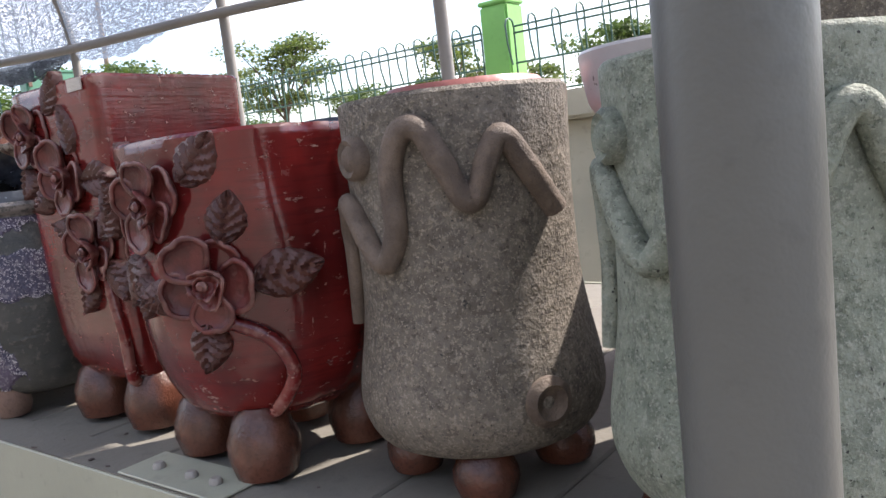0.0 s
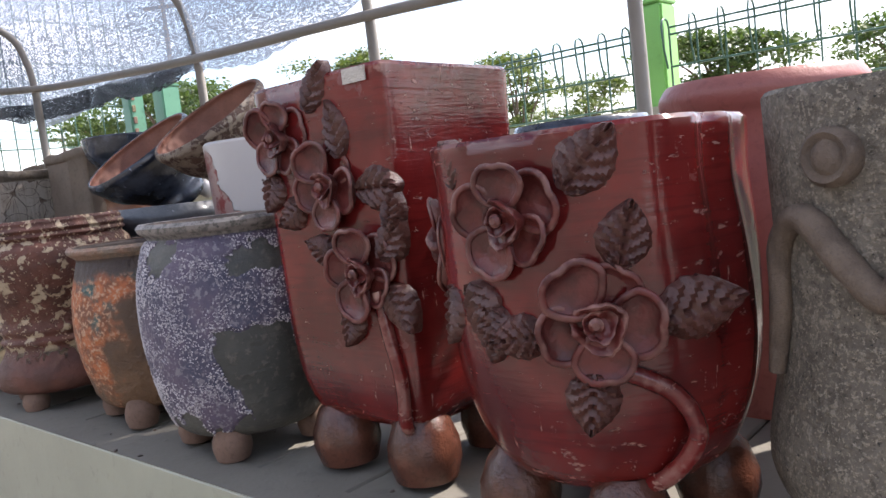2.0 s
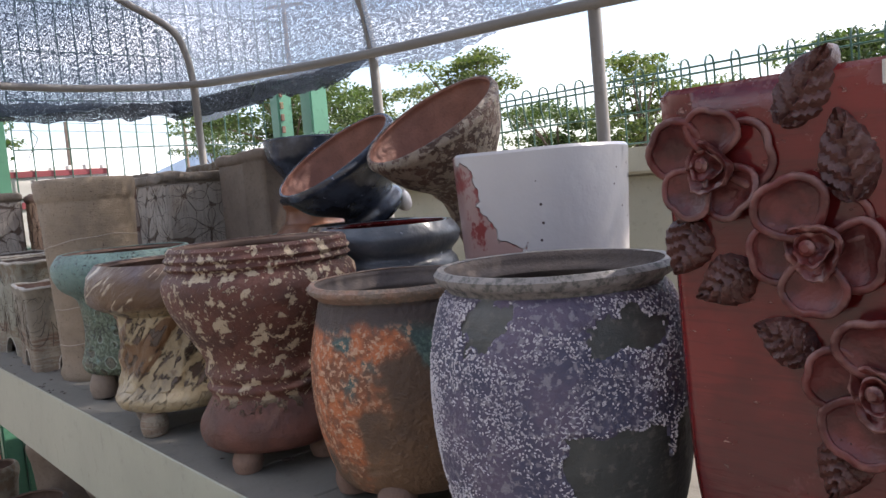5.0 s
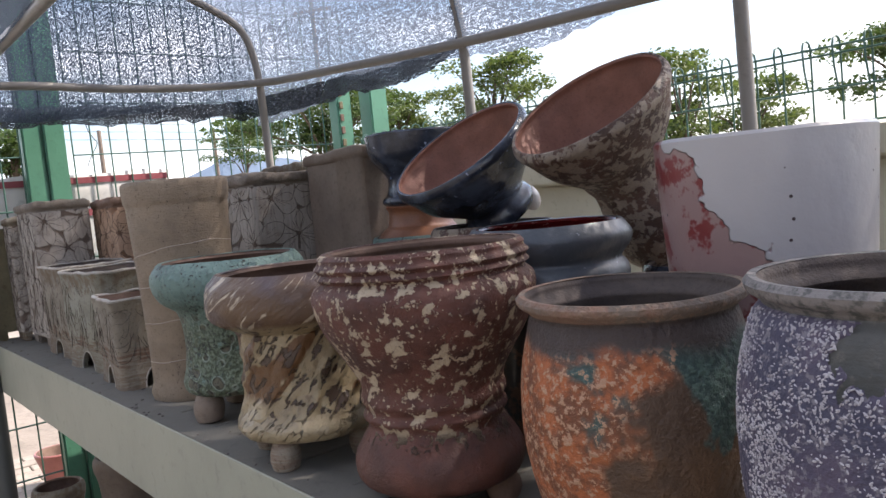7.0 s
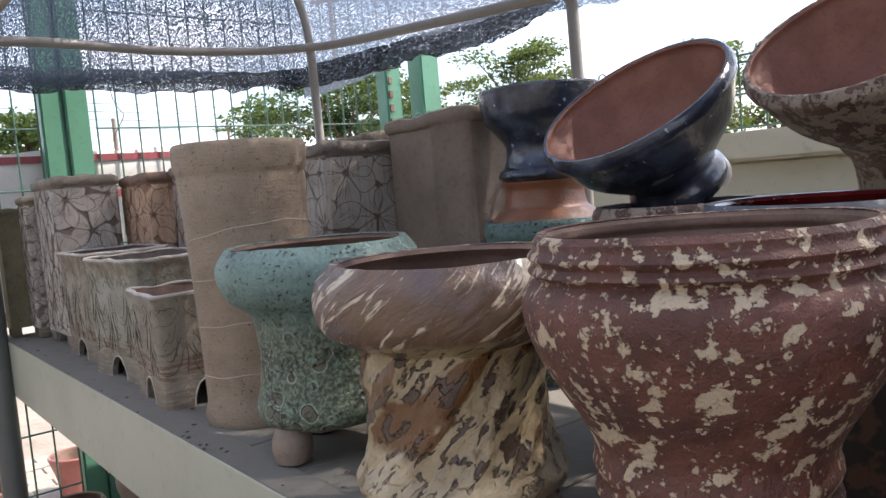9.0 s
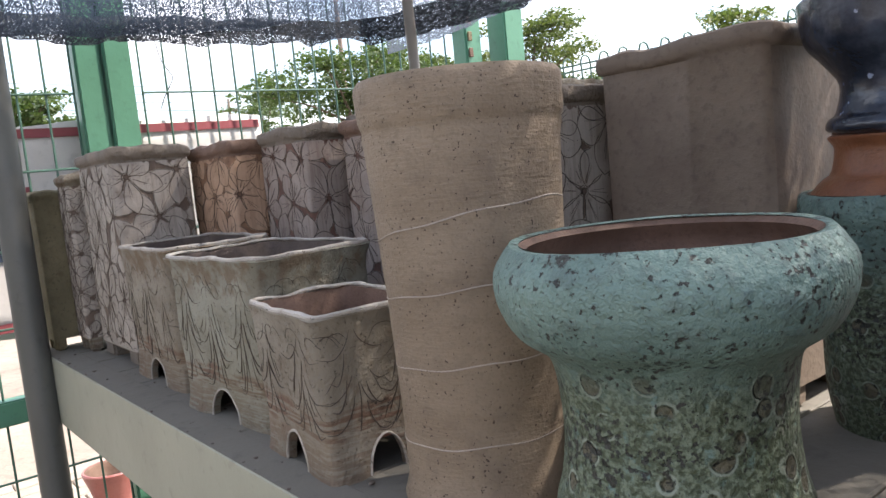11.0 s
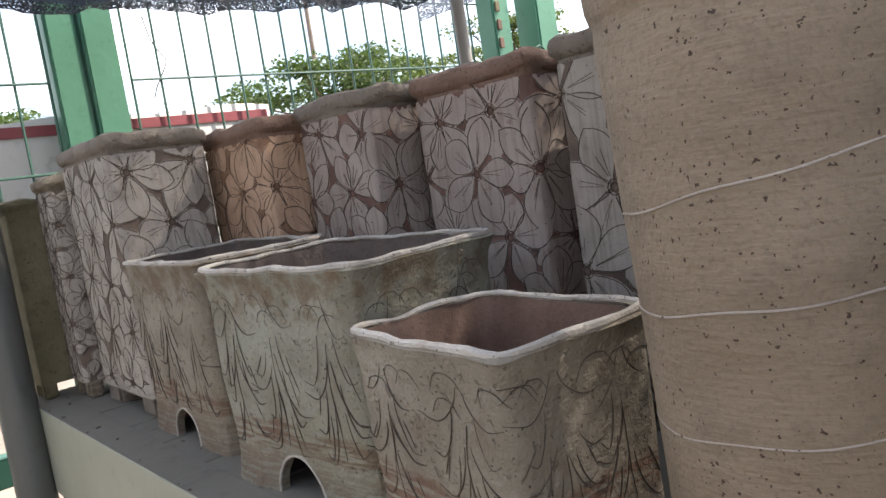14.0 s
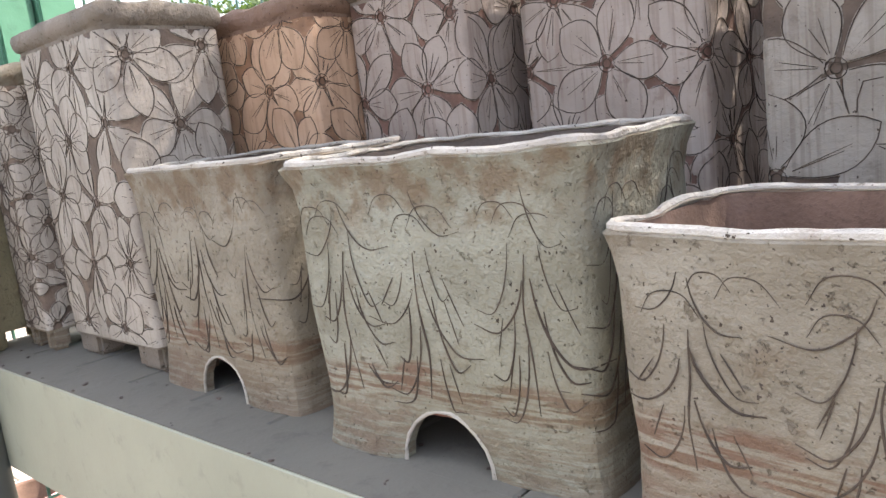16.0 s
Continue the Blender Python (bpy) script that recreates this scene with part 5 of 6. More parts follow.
def drawn_flowers(parent, a, b, h, material, seed, size):
    """A slip layer round the front and one side, bare between the petals of drawn flowers, with cut outlines."""
    rnd = random.Random(seed)
    th = np.radians(np.linspace(-142, 52, 1600))
    c, q = np.cos(th), np.sin(th)
    k = (np.abs(c) ** 24 + np.abs(q) ** 24) ** (-1 / 24)
    px, py = a * 0.955 * k * c, b * 0.955 * k * q
    run = np.concatenate([[0], np.cumsum(np.hypot(np.diff(px), np.diff(py)))])
    nx, ny = np.gradient(py, run), -np.gradient(px, run)
    wide, low, high = run[-1], 0.031, h * 0.93

    def place(u, v, lift):
        x, y, ox, oy = (np.interp(u, run, g) for g in (px, py, nx, ny))
        return np.stack([x + ox * lift, y + oy * lift, v], -1)

    flowers = []
    v, odd = low + size * rnd.uniform(0.2, 0.7), 0
    while v < high + size * 0.5:
        u = size * (0.25 if odd else 1.1)
        while u < wide + size * 0.5:
            cu, cv, a0 = u + rnd.uniform(-0.008, 0.008), v + rnd.uniform(-0.010, 0.010), rnd.uniform(0, 60)
            count = rnd.choice((5, 6, 6))
            flowers.append((cu, cv, [(a0 + 360 / count * i + rnd.uniform(-9, 9), size * rnd.uniform(0.85, 1.3), size * rnd.uniform(0.60, 0.86)) for i in range(count)]))
            u += size * 1.85
        v += size * 1.45
        odd = 1 - odd
    rnd.shuffle(flowers)

    def inside(flower, u, v):
        best = np.full(np.shape(u), -1.0)
        for turn, ln, wd in flower[2]:
            cs, sn = math.cos(radians(turn)), math.sin(radians(turn))
            du, dv = u - flower[0], v - flower[1]
            x, y = du * cs + dv * sn, (dv * cs - du * sn - 0.006) / ln
            f = petal_half(y) * wd - np.abs(x) - np.maximum(0, -y) * ln - np.maximum(0, y - 1) * ln
            best = np.maximum(best, f)
        return best

    nu, nv = int(wide / 0.0026), int((high - low) / 0.0026)
    gu, gv = np.meshgrid(np.linspace(0, wide, nu + 1), np.linspace(low, high, nv + 1))
    field = np.full(gu.shape, -1.0)
    for f in flowers:
        field = np.maximum(field, inside(f, gu, gv))
    ragged = np.array([h * 0.932 + 0.016 * noise.noise(Vector((q * 45, seed, 0))) + 0.006 * noise.noise(Vector((q * 160, seed, 0))) for q in gu[0]])
    field = np.minimum(field + 0.0012, ragged[None, :] - gv)
    bare = np.clip(0.5 - field / 0.004, 0, 1)
    bump = 0.0003 * np.sin(gu * 90 + seed) * np.cos(gv * 70)
    pts = place(gu, gv, 0.0016 - 0.0009 * bare + bump)
    index = np.arange((nu + 1) * (nv + 1)).reshape(nv + 1, nu + 1)
    quads = np.stack([index[:-1, :-1], index[:-1, 1:], index[1:, 1:], index[1:, :-1]], -1).reshape(-1, 4)
    me = bpy.data.meshes.new("slip_layer")
    me.from_pydata(pts.reshape(-1, 3).tolist(), [], quads.tolist())
    me.polygons.foreach_set("use_smooth", [True] * len(me.polygons))
    me.attributes.new("bare", "FLOAT", "POINT").data.foreach_set("value", bare.reshape(-1))
    me.materials.append(material)
    layer = new("slip_layer", me)
    layer.parent = parent
    layer["label"] = "pale slip with petals left between bare patches"

    for i, f in enumerate(flowers):
        bm = bmesh.new()
        lines = []
        for turn, ln, wd in f[2]:
            cs, sn = math.cos(radians(turn)), math.sin(radians(turn))

            def spot(x, y):
                y = y * ln + 0.006
                return f[0] + x * cs - y * sn, f[1] + x * sn + y * cs

            ys = np.linspace(0.05, 1.0, 11)
            half = petal_half(ys) * wd
            lines.append(([spot(-w, y) for w, y in zip(half, ys)] + [spot(w, y) for w, y in zip(half[-2::-1], ys[-2::-1])], 0.00072))
            for w in rnd.sample((-0.16, 0.0, 0.14, 0.24), 2):
                lines.append(([spot(w * wd * y, y) for y in np.linspace(0.1, rnd.uniform(0.45, 0.75), 6)], 0.00045))
        for r in (0.0085, 0.0045):
            lines.append(([(f[0] + r * math.cos(q * math.pi / 6), f[1] + r * math.sin(q * math.pi / 6)) for q in range(13)], 0.0006))
        for line, r in lines:
            u, v = np.array([q[0] for q in line]), np.array([q[1] for q in line])
            keep = (u > 0.003) & (u < wide - 0.003) & (v > low + 0.002) & (v < np.interp(u, gu[0], ragged) - 0.001)
            for g in flowers[:i]:
                if abs(g[0] - f[0]) < size * 3 and abs(g[1] - f[1]) < size * 3:
                    keep &= inside(g, u, v) < 0.0005
            spots = place(u, v, 0.0016)
            piece = []
            for on, q in list(zip(keep, spots)) + [(False, None)]:
                if on:
                    piece.append(q)
                elif piece:
                    if len(piece) > 2:
                        n = len(piece)
                        tube(piece, r, 4, bm=bm, taper=[r * (0.6 + 0.4 * math.sin(math.pi * (t + 0.5) / n)) for t in range(n)])
                    piece = []
        if len(bm.verts):
            part("cut_flower", bm, CUT, parent, "flower outline cut into the slip")
        else:
            bm.free()


def tall_square(x, y, a, b, top, rz, material, label, seed=0, slip=None, size=0.054):
    p = pot("tall_square_pot", label, x, y, rz=rz)
    h = top - SHELF_Z
    rows = [(a * 0.955, b * 0.955, 0.028, 24), (a * 0.955, b * 0.955, h * 0.5, 24), (a * 0.955, b * 0.955, h * 0.94, 24), (a, b, h * 0.948, 18), (a + 0.003, b + 0.003, h * 0.957, 16), (a + 0.004, b + 0.004, h * 0.978, 16), (a + 0.002, b + 0.002, h - 0.003, 16), (a - 0.004, b - 0.004, h, 18), (a - 0.010, b - 0.010, h - 0.002, 18)]
    bm = loft(rows, 88, 0, 0, close=False)
    bm.faces.new(list(bm.verts)[:88][::-1])
    for v in bm.verts:
        if v.co.z > h * 0.94:
            v.co.z += 0.006 * noise.noise(Vector((v.co.x * 25 + x * 9, v.co.y * 25, 1)))
            f = 1 + 0.022 * noise.noise(Vector((v.co.x * 40 + x * 9, v.co.y * 40, v.co.z * 60)))
            v.co.x, v.co.y = v.co.x * f, v.co.y * f
    part("body", bm, material, p)
    bm = loft([(a - 0.009, b - 0.009, h - 0.003, 8), (a * 0.88, b * 0.88, h * 0.8, 8), (a * 0.88, b * 0.88, h * 0.3, 8)], 64, close=False)
    bm.faces.new(list(bm.verts)[-64:])
    for f in bm.faces:
        f.normal_flip()
    part("inside", bm, DARK_CLAY, p, "dark clay inside")
    for sx in (-1, 1):
        for sy in (-1, 1):
            part("foot", box(sx * a * 0.68 - a * 0.24, sy * b * 0.68 - b * 0.24, 0, sx * a * 0.68 + a * 0.24, sy * b * 0.68 + b * 0.24, 0.034, 0.005), material, p)
    if slip:
        drawn_flowers(p, a, b, h, slip, seed, size)
    return p


PETAL_POT = "tall square pot with flowers cut into pale slip"
tall_square(-3.347, 0.505, 0.117, 0.077, 1.354, 0, MUSHROOM, PETAL_POT, 1, PETAL_GREY)
tall_square(-3.198, 0.662, 0.101, 0.062, 1.346, 0, PINK, "tall square pot with flowers cut into warm pink slip", 2, PETAL_WARM)
tall_square(-3.010, 0.722, 0.087, 0.062, 1.356, 0, MUSHROOM, PETAL_POT, 3, PETAL_ROSE)
tall_square(-2.797, 0.805, 0.104, 0.087, 1.354, 0, PINK, "tall square pink clay pot with flowers cut into pale slip", 4, PETAL_ROSE)
tall_square(-2.72, 1.02, 0.105, 0.09, 1.385, 0, SAND, "plain tall square sand coloured pot in the back row", 5)
tall_square(-2.545, 0.797, 0.105, 0.09, 1.354, 0, MUSHROOM, PETAL_POT, 6, PETAL_GREY, 0.066)
tall_square(-2.30, 0.93, 0.125, 0.10, 1.385, 0, SLAB, "large plain umber slab pot", 7)
tall_square(-3.615, 0.410, 0.034, 0.050, 1.290, 0, OLIVE, "narrow fluted olive clay pot", 8)
tall_square(-3.535, 0.465, 0.040, 0.055, 1.322, 0, SAND, "narrow square pot with small flowers cut into pale slip", 9, PETAL_GREY, 0.03)
tall_square(-2.985, 0.930, 0.090, 0.085, 1.378, 0, MUSHROOM, "plain tall square pot in the back row", 11)
tall_square(-3.30, 0.90, 0.10, 0.09, 1.36, 0, MUSHROOM, "plain tall square pot in the back row", 10)

# ---- back row ----
p = pot("flower_pot", "white glazed pot with a red maple patch", -1.263, 0.708)
prof = [(0.078, 0.0, 2), (0.086, 0.02, 2), (0.095, 0.12, 2), (0.103, 0.25, 2), (0.109, 0.362, 2)]
lathe_pot(p, prof, 0.010, MAPLE, WHITE_POT, 0.002, 1)
p = pot("shallow_bowl", "slate blue double-rolled bowl on a dark pot", -1.545, 0.676)
prof = fine([(0.06, 0.0), (0.085, 0.02), (0.09, 0.12), (0.085, 0.185), (0.090, 0.195), (0.103, 0.210), (0.101, 0.225), (0.094, 0.235), (0.105, 0.250), (0.109, 0.265), (0.101, 0.278)])
lathe_pot(p, prof, 0.012, BLUE_GREY, RED, 0.002, 1)
p = pot("flower_pot", "rose pink round pot", -0.553, 0.793)
prof = fine([(0.07, 0.0), (0.080, 0.1), (0.088, 0.25), (0.092, 0.30), (0.101, 0.318), (0.103, 0.330), (0.098, 0.340)])
lathe_pot(p, prof, 0.012, ROSE, ROSE, 0.002, 1)
for x, y, r in ((-0.81, 0.865, 0.090), (-0.665, 0.985, 0.085)):
    p = pot("shallow_bowl", "dark green black glazed bowl in the back row", x, y)
    prof = fine([(0.05, 0.0), (0.06, 0.1), (r * 0.85, 0.27), (r, 0.315), (r * 0.98, 0.327)])
    lathe_pot(p, prof, 0.010, BLACK, BLACK, 0.002, x)
p = pot("flower_pot", "white crackled vase with a red speckled band and black feet", -0.300, 0.845)
prof = fine([(0.065, 0.035), (0.088, 0.06), (0.095, 0.15), (0.097, 0.25), (0.092, 0.285), (0.100, 0.300), (0.106, 0.335), (0.108, 0.352)])
lathe_pot(p, prof, 0.010, BANDED, WHITE_POT, 0.002, 2)
feet(p, 4, 0.062, 0.024, 0.05, BLACK, 0.2)

p = pot("pedestal_pot", "small cratered turquoise pot in the back row", -2.075, 0.885)
prof = fine([(0.07, 0.0), (0.080, 0.05), (0.084, 0.15), (0.095, 0.215), (0.100, 0.235), (0.098, 0.252)])
lathe_pot(p, prof, 0.012, TURQ, BROWN_CLAY, 0.003, 8)
p = pot("flower_pot", "small orange glazed pot turned upside down", -2.075, 0.885, z=SHELF_Z + 0.256)
prof = fine([(0.088, -0.002), (0.075, 0.012), (0.066, 0.02), (0.062, 0.045), (0.068, 0.058), (0.05, 0.063)])
bm = loft([(r, r, z, n) for r, z, n in prof], 56, 0.002, 4)
part("body", bm, plain_clay("orange_glaze", (0.19, 0.07, 0.032), (0.26, 0.105, 0.05), 20, 0.35), p)
p = pot("pedestal_pot", "dark blue black glazed pot stacked on other pots", -2.070, 0.882, z=SHELF_Z + 0.318)
prof = fine([(0.060, -0.004), (0.072, 0.004), (0.070, 0.014), (0.062, 0.022), (0.058, 0.05), (0.072, 0.072), (0.088, 0.092), (0.093, 0.112), (0.096, 0.136)])
lathe_pot(p, prof, 0.010, BLACK, DARK_CLAY, 0.002, 1)
p = pot("flower_pot", "mottled brown pot holding up a tilted bowl", -1.775, 0.80)
prof = fine([(0.07, 0.03), (0.085, 0.05), (0.09, 0.15), (0.10, 0.24), (0.104, 0.262), (0.102, 0.272)])
lathe_pot(p, prof, 0.012, MOTTLED, DARK_CLAY, 0.002, 3)
feet(p, 3, 0.06, 0.022, 0.045, BROWN_CLAY, 0.2)


def tilted(name, label, rim, low, high, view, prof, wall, outside, inside, ratio):
    """A pot whose rim runs from low to high and opens upwards and towards view."""
    low, high, view = Vector(low), Vector(high), Vector(view)
    c = (low + high) / 2
    u = (high - low).normalized()
    w = (view - c).normalized()
    w = (w - u * w.dot(u)).normalized()
    up = u.cross(w)
    if up.z < 0:
        up = -up
    n = (w * ratio + up * math.sqrt(1 - ratio * ratio)).normalized()
    y = n.cross(u)
    m = Matrix.Translation(c) @ Matrix((u, y, n)).transposed().to_4x4()
    k = (high - low).length / 2 / rim
    depth = prof[-1][1]
    p = thing(name, label, "flower pot", m @ pose(0, 0, -depth * k))
    lathe_pot(p, [(r * k, z * k, q) for r, z, q in prof], wall, outside, inside, 0.002, 5)
    return p


BOWL = fine([(0.030, -0.02), (0.055, -0.012), (0.062, 0.005), (0.055, 0.022), (0.070, 0.04), (0.100, 0.07), (0.115, 0.10), (0.124, 0.118), (0.122, 0.128)])
p = tilted("tilted_bowl", "black glazed bowl with terracotta inside lying tilted on other pots", 0.122, (-1.912, 0.713, 1.290), (-1.721, 0.837, 1.392), (-1.232, -0.008, 1.257), BOWL, 0.008, BLACK, RED_CLAY, 0.36)
feet_m = ((0.05, 0.02), (-0.02, 0.045), (-0.02, -0.05))
for fx, fy in feet_m:
    ball_foot(p, fx, fy, 0.017, -0.04, WHITE_POT)
BOWL2 = fine([(0.050, -0.13), (0.062, -0.12), (0.064, -0.08), (0.058, -0.04), (0.054, -0.005), (0.060, 0.015), (0.066, 0.03), (0.095, 0.065), (0.112, 0.10), (0.121, 0.118), (0.119, 0.128)])
p = tilted("tilted_bowl", "mottled cream and brown pot with terracotta inside, leaning", 0.119, (-1.640, 0.722, 1.330), (-1.449, 0.832, 1.417), (-0.859, -0.067, 1.276), BOWL2, 0.008, MOTTLED, RED_CLAY, 0.34)
p = pot("flower_pot", "dark brown glazed pot propping the leaning pot", -1.44, 0.875)
prof = fine([(0.065, 0.0), (0.075, 0.03), (0.08, 0.12), (0.078, 0.17), (0.085, 0.195), (0.083, 0.205)])
lathe_pot(p, prof, 0.010, BLACK, DARK_CLAY, 0.002, 3)

# ---- pots on the ground by the end fence ----
for x, y, r, h, mat, label in ((-3.60, 0.47, 0.075, 0.44, SAND, "sand coloured pot standing on the ground"), (-3.47, 0.66, 0.10, 0.52, SLAB, "grey brown pot standing on the ground"), (-3.24, 0.50, 0.10, 0.40, DARK_CLAY, "dark pot standing on the ground"), (-3.20, 0.78, 0.12, 0.42, SLAB, "wide brown pot standing on the ground")):
    p = pot("ground_pot", label, x, y, z=0.0, group="pots on the ground")
    lathe_pot(p, fine([(r * 0.7, 0.0), (r * 0.82, h * 0.3), (r * 0.92, h * 0.8), (r * 1.05, h * 0.93), (r * 1.05, h * 0.98), (r, h)]), 0.012, mat, BROWN_CLAY, 0.003, x)
for x, y, r, skin, look_of in ((-4.6, 0.35, 0.13, RED_CLAY, "terracotta"), (-4.9, 0.75, 0.11, ROSE, "rose pink"), (-4.35, -0.05, 0.12, DARK_CLAY, "dark brown"), (-5.3, 0.2, 0.18, SAND, "sand coloured")):
    p = pot("ground_pot", f"weathered {look_of} clay pot on the sand beyond the fence", x, y, z=0.0, group="pots on the ground")
    lathe_pot(p, fine([(r * 0.6, 0.0), (r * 0.75, r), (r * 0.95, r * 1.7), (r, r * 1.9)]), 0.014, skin, BROWN_CLAY, 0.003, x)


# ---- pavers beyond the fence ----
pavement = thing("pavement", "pale concrete pavers beyond the end fence", "pavement", kind="structure")
paver = None
for i in range(16):
    for j in range(14):
        px, py = -3.98 - i * 0.105, -1.35 + j * 0.205 + (0.10 if i % 2 else 0.0)
        if paver is None:
            paver = part("paver", box(-0.0495, -0.0995, 0.0, 0.0495, 0.0995, 0.05, 0.004, 1), PAVER, pavement, smooth=False)
            o = paver
        else:
            o = new("paver", paver.data)
            o.parent = pavement
        o.location = (px, py, 0.006 * noise.noise(Vector((px * 5, py * 5, 0))) - 0.012)


# ---- crumbs of clay and dirt on the stand ----
rnd = random.Random(5)
bm = bmesh.new()
for k in range(150):
    x, y, r = rnd.uniform(-3.6, -0.2), FRONT + 0.004 + 0.16 * rnd.random() ** 2, rnd.uniform(0.0008, 0.0042) * rnd.random() ** 0.7
    made = bmesh.ops.create_icosphere(bm, subdivisions=1, radius=1.0, matrix=Matrix.Translation((x, y, SHELF_Z + 0.0022 + r * 0.3)) @ Euler((0, 0, rnd.uniform(0, 6))).to_matrix().to_4x4() @ Matrix.Diagonal((r * rnd.uniform(1, 2.2), r, r * 0.6, 1)))
    for v in made["verts"]:
        v.co += Vector((1, 1, 0)) * r * 0.5 * noise.noise(v.co * 400)
tagged(part("dirt_crumbs", bm, DARK_CLAY), "scattered dark clay crumbs along the front of the stand", "dirt", "", "stuff")


# ---- trees ----
def tree(x, y, height, wide, deep, low, seed, material, leaves=1500, size=0.10):
    rnd = random.Random(seed)
    t = thing("tree", "leafy broad tree behind the fence" if deep < wide else "airy young tree behind the fence", "tree", pose(x, y, 0))
    part("trunk", tube(smooth_path([(0, 0, 0), (0.05, 0.03, low * 0.5), (-0.04, 0.05, low), (0.02, 0, height * 0.82)], 4), 0.06, 9, taper=[0.075 - 0.055 * i / 12 for i in range(13)]), BARK, t)
    clumps = []
    for i in range(34):
        a, r = rnd.uniform(0, 2 * math.pi), math.sqrt(rnd.random())
        z = rnd.uniform(low, height)
        k = math.sqrt(max(0.08, 1 - ((z - (low + height) / 2) / ((height - low) / 2 + 0.1)) ** 2))
        c = Vector((math.cos(a) * r * wide / 2 * k, math.sin(a) * r * wide / 2 * k, z))
        clumps.append((c, rnd.uniform(0.18, 0.42) * (wide / 2.4) ** 0.5))
        if i < 11:
            part("limb", tube(smooth_path([(0, 0.02, low * rnd.uniform(0.75, 1.0)), (c.x * 0.45, c.y * 0.45, (low + c.z) / 2), c], 3), 0.02, 6, taper=[0.028 - 0.0034 * k2 for k2 in range(7)]), BARK, t)
    bm = bmesh.new()
    for i in range(int(leaves * 3.4)):
        c, r = clumps[rnd.randrange(len(clumps))]
        d = Vector((rnd.gauss(0, 1), rnd.gauss(0, 1), rnd.gauss(0, 0.75)))
        q = c + d.normalized() * Vector((1.35, 1.35, 0.55)) * r * rnd.random() ** 0.5
        turn = Euler((rnd.uniform(-1.1, 1.1), rnd.uniform(-1.1, 1.1), rnd.uniform(0, 6.28))).to_matrix()
        s = size * rnd.uniform(0.4, 0.9)
        vs = [bm.verts.new(q + turn @ Vector((px * s, py * s, pz * s))) for px, py, pz in ((0, -0.6, 0), (0.32, -0.1, 0.08), (0.24, 0.35, 0.05), (0, 0.65, -0.05), (-0.24, 0.35, 0.05), (-0.32, -0.1, 0.08))]
        bm.faces.new(vs)
    part("crown", bm, material, t, "uneven leafy crown", False)
    return t


def at(bearing, d):
    return -1.2 - d * math.sin(radians(bearing)), d * math.cos(radians(bearing))


for b, d, h, w, dp, low, seed, mat, n in ((58, 14.5, 3.35, 3.4, 2, 2.25, 1, LEAF_A, 3000), (52.3, 17, 3.6, 1.3, 1, 2.5, 2, LEAF_B, 1100), (45, 16, 3.95, 2.3, 2, 2.6, 3, LEAF_B, 1800), (31.5, 13, 3.1, 1.5, 2, 1.6, 4, LEAF_B, 1200),
                                        (17, 12.5, 2.85, 2.3, 2, 2.1, 5, LEAF_A, 1900), (5, 13, 2.7, 2.6, 2, 1.9, 6, LEAF_A, 1500), (79, 14, 2.95, 1.3, 1, 2.2, 7, LEAF_A, 900), (38, 16, 2.75, 2.4, 2, 1.7, 8, LEAF_A, 1800), (27, 16, 2.8, 2.2, 2, 1.9, 9, LEAF_B, 1300), (48, 21, 3.1, 2.8, 2, 2.1, 10, LEAF_A, 1500), (-8, 14, 3.0, 2.6, 2, 1.9, 11, LEAF_A, 1200), (64, 26, 4.0, 3.0, 2, 2.8, 12, LEAF_A, 1500)):
    tx, ty = at(b, d)
    tree(tx, ty, h, w, dp, low, seed, mat, n)

# ---- banner on the far side of the end fence ----
banner = thing("banner", "white vinyl banner with red borders hung behind the fence", "banner")
bm = bmesh.new()
last = None
for i in range(61):
    y = 1.085 - i * 0.055
    sag = 0.006 * math.sin(i * 0.9) + 0.004 * noise.noise(Vector((y * 4, 0, 0)))
    col = [bm.verts.new((-3.926 - 0.003 + 0.003 * noise.noise(Vector((y * 5, k * 0.7, 2))), y, 0.938 + sag + (0.53) * k / 8)) for k in range(9)]
    if last:
        for k in range(8):
            bm.faces.new((last[k], col[k], col[k + 1], last[k + 1]))
    last = col
sheet = part("sheet", bm, BANNER, banner)
sheet.modifiers.new("thickness", "SOLIDIFY").thickness = 0.002
part("border", box(-3.9265, -2.1, 1.432, -3.9225, 1.075, 1.455), BANNER_RED, banner, "red printed border", False)
part("border", box(-3.9265, -2.1, 0.952, -3.9225, 1.075, 0.975), BANNER_RED, banner, "red printed border", False)
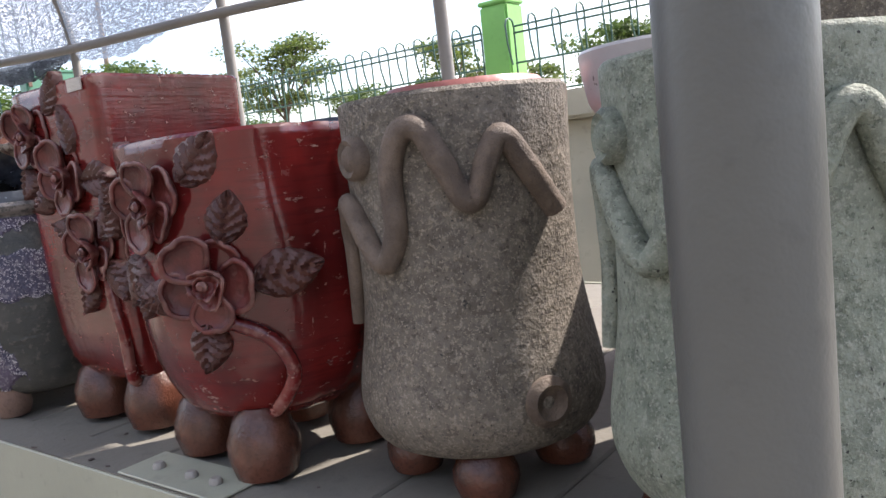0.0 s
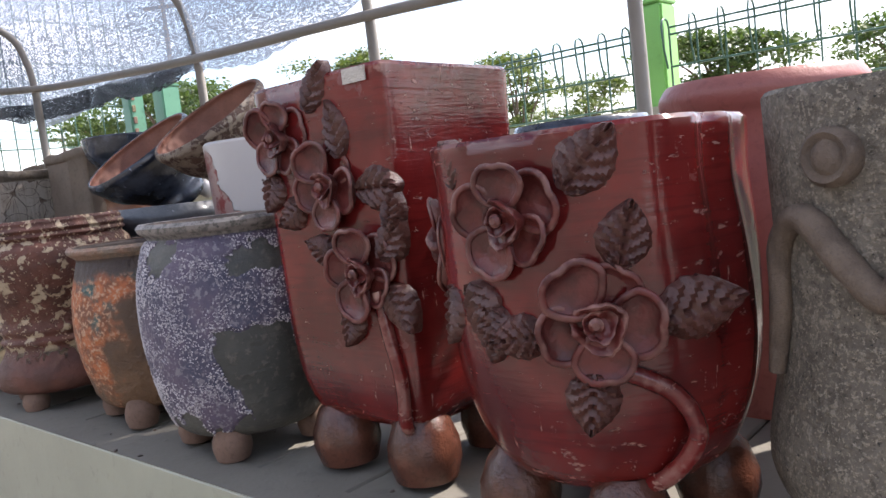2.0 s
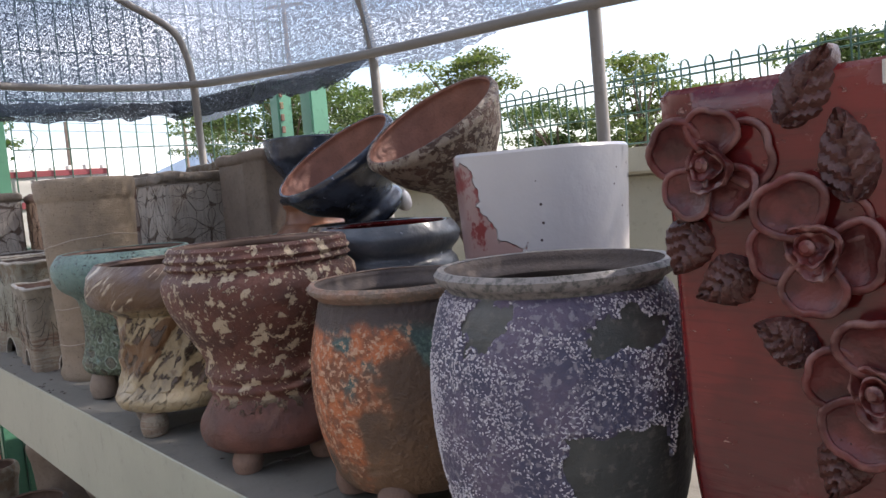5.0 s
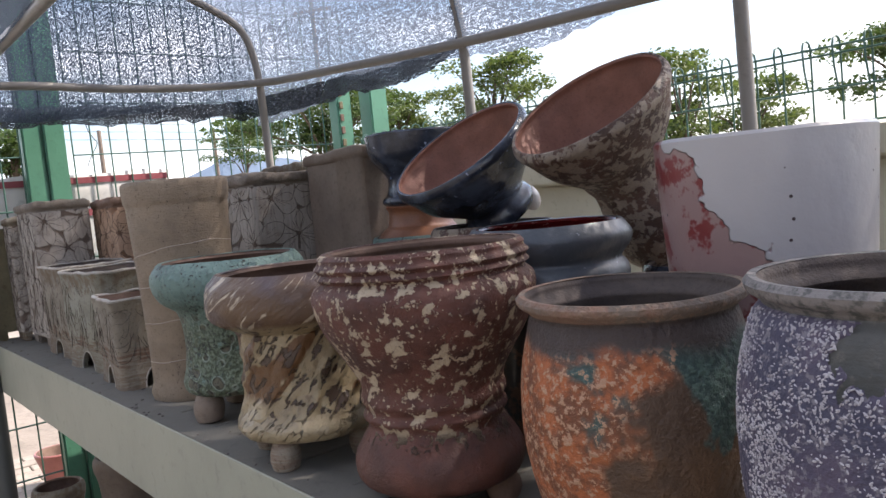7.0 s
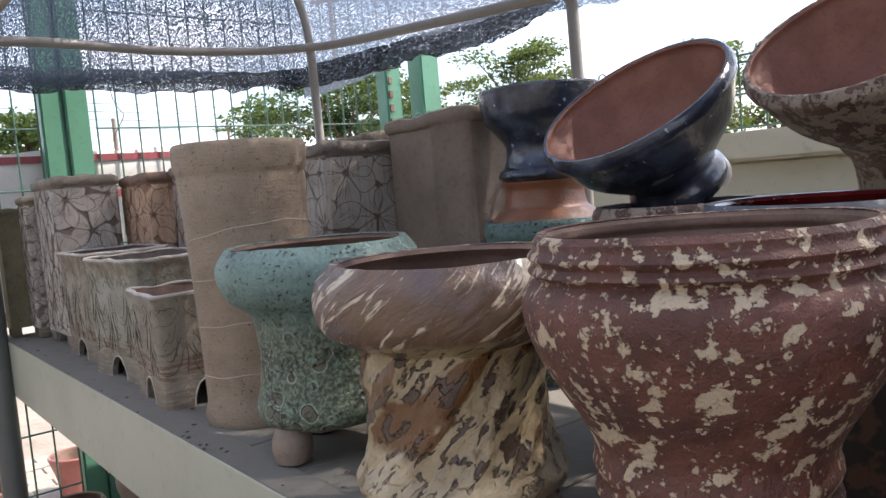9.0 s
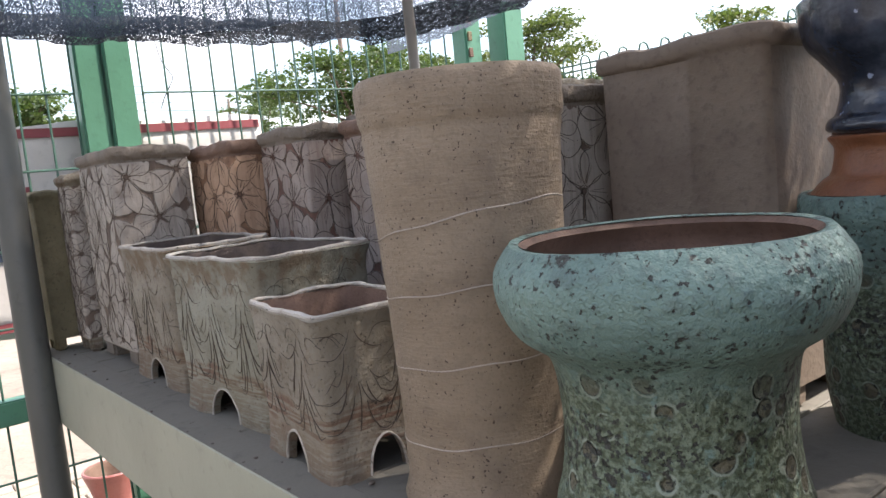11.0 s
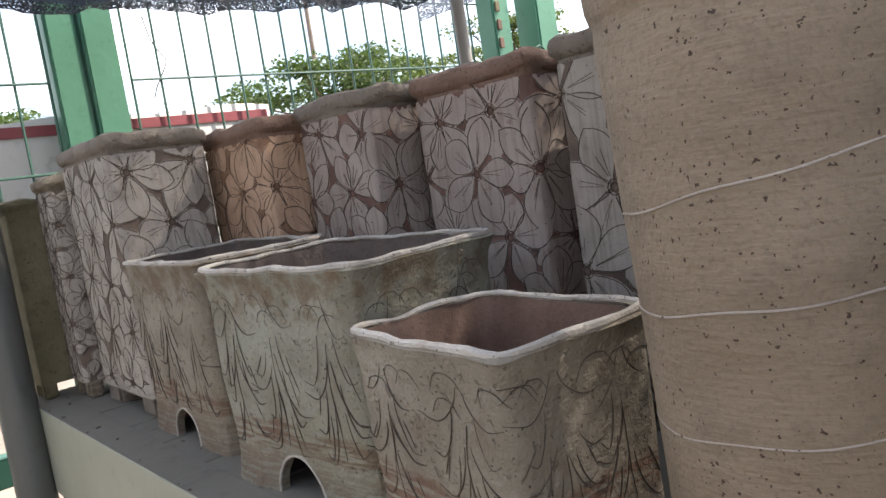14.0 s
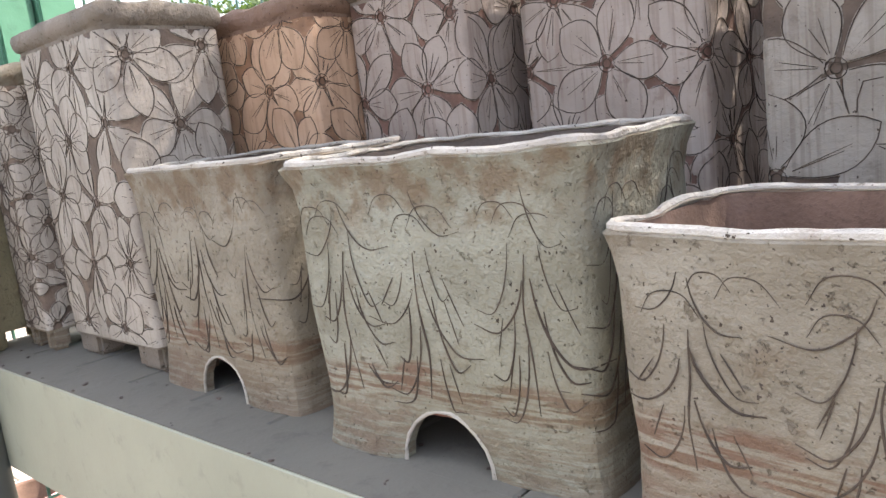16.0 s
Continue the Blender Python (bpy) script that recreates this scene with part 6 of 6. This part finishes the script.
for y, z, w, h, mat in ((0.33, 1.25, 0.10, 0.06, BANNER_RED), (0.30, 1.13, 0.07, 0.07, BLACK), (0.16, 1.25, 0.09, 0.06, BANNER_RED), (0.12, 1.12, 0.08, 0.07, BLACK), (-0.05, 1.25, 0.1, 0.06, BANNER_RED), (0.74, 1.31, 0.06, 0.025, BANNER_RED), (0.46, 1.18, 0.012, 0.07, BLACK)):
    part("print", box(-3.926, y, z, -3.9225, y + w, z + h), mat, banner, "faded print", False)
for bx, d, h in ((58, 27, 8.5), (73.5, 30, 4.6), (66, 45, 6.0)):
    ux, uy = at(bx, d)
    u = thing("utility_pole", "slim grey utility pole", "utility pole", pose(ux, uy, 0, 0, 0, 35))
    part("pole", tube([(0, 0, 0), (0, 0, h)], 0.08, 8, taper=[0.11, 0.07]), SLAB, u)
    if h > 5:
        part("cross_arm", box(-0.7, -0.05, h - 0.7, 0.7, 0.05, h - 0.6), SLAB, u, smooth=False)
    for k in (-0.6, 0.0, 0.6) if h > 5 else (0.0,):
        part("insulator", loft([(0.03, 0.03, h - 0.6, 2), (0.05, 0.05, h - 0.52, 2), (0.02, 0.02, h - 0.42, 2)], 8), WHITE_POT, u)
for k in range(4):
    a, c = at(40, 60), at(95, 34)
    pts = [(a[0] + (c[0] - a[0]) * i / 8, a[1] + (c[1] - a[1]) * i / 8, 5.3 + 0.35 * k - 0.5 * math.sin(math.pi * i / 8)) for i in range(9)]
    o = part("cable", tube([u.matrix_basis.inverted() @ Vector(q) for q in pts], 0.012, 5), BLACK, u, "sagging overhead cable")
# Distance haze is put into the blue of the hills.
HILL = plain_clay("hazy_blue_hill", (0.20, 0.26, 0.34), (0.24, 0.30, 0.38), 0.01, 1.0)
bm = bmesh.new()
prev = None
for i in range(121):
    bearing = 20 + i * 0.75
    hx, hy = at(bearing, 900)
    top = 34 + 30 * math.exp(-((bearing - 64) / 4.5) ** 2) + 14 * noise.noise(Vector((bearing * 0.21, 3, 0))) + 5 * noise.noise(Vector((bearing * 1.1, 1, 0)))
    if bearing < 50:
        top *= max(0.25, (bearing - 20) / 30)
    row = (bm.verts.new((hx, hy, -5)), bm.verts.new((hx * 1.03, hy * 1.03, max(2, top))))
    if prev:
        bm.faces.new((prev[0], row[0], row[1], prev[1]))
    prev = row
structure("backdrop", bm, HILL, "hazy blue hills on the horizon", "hills")
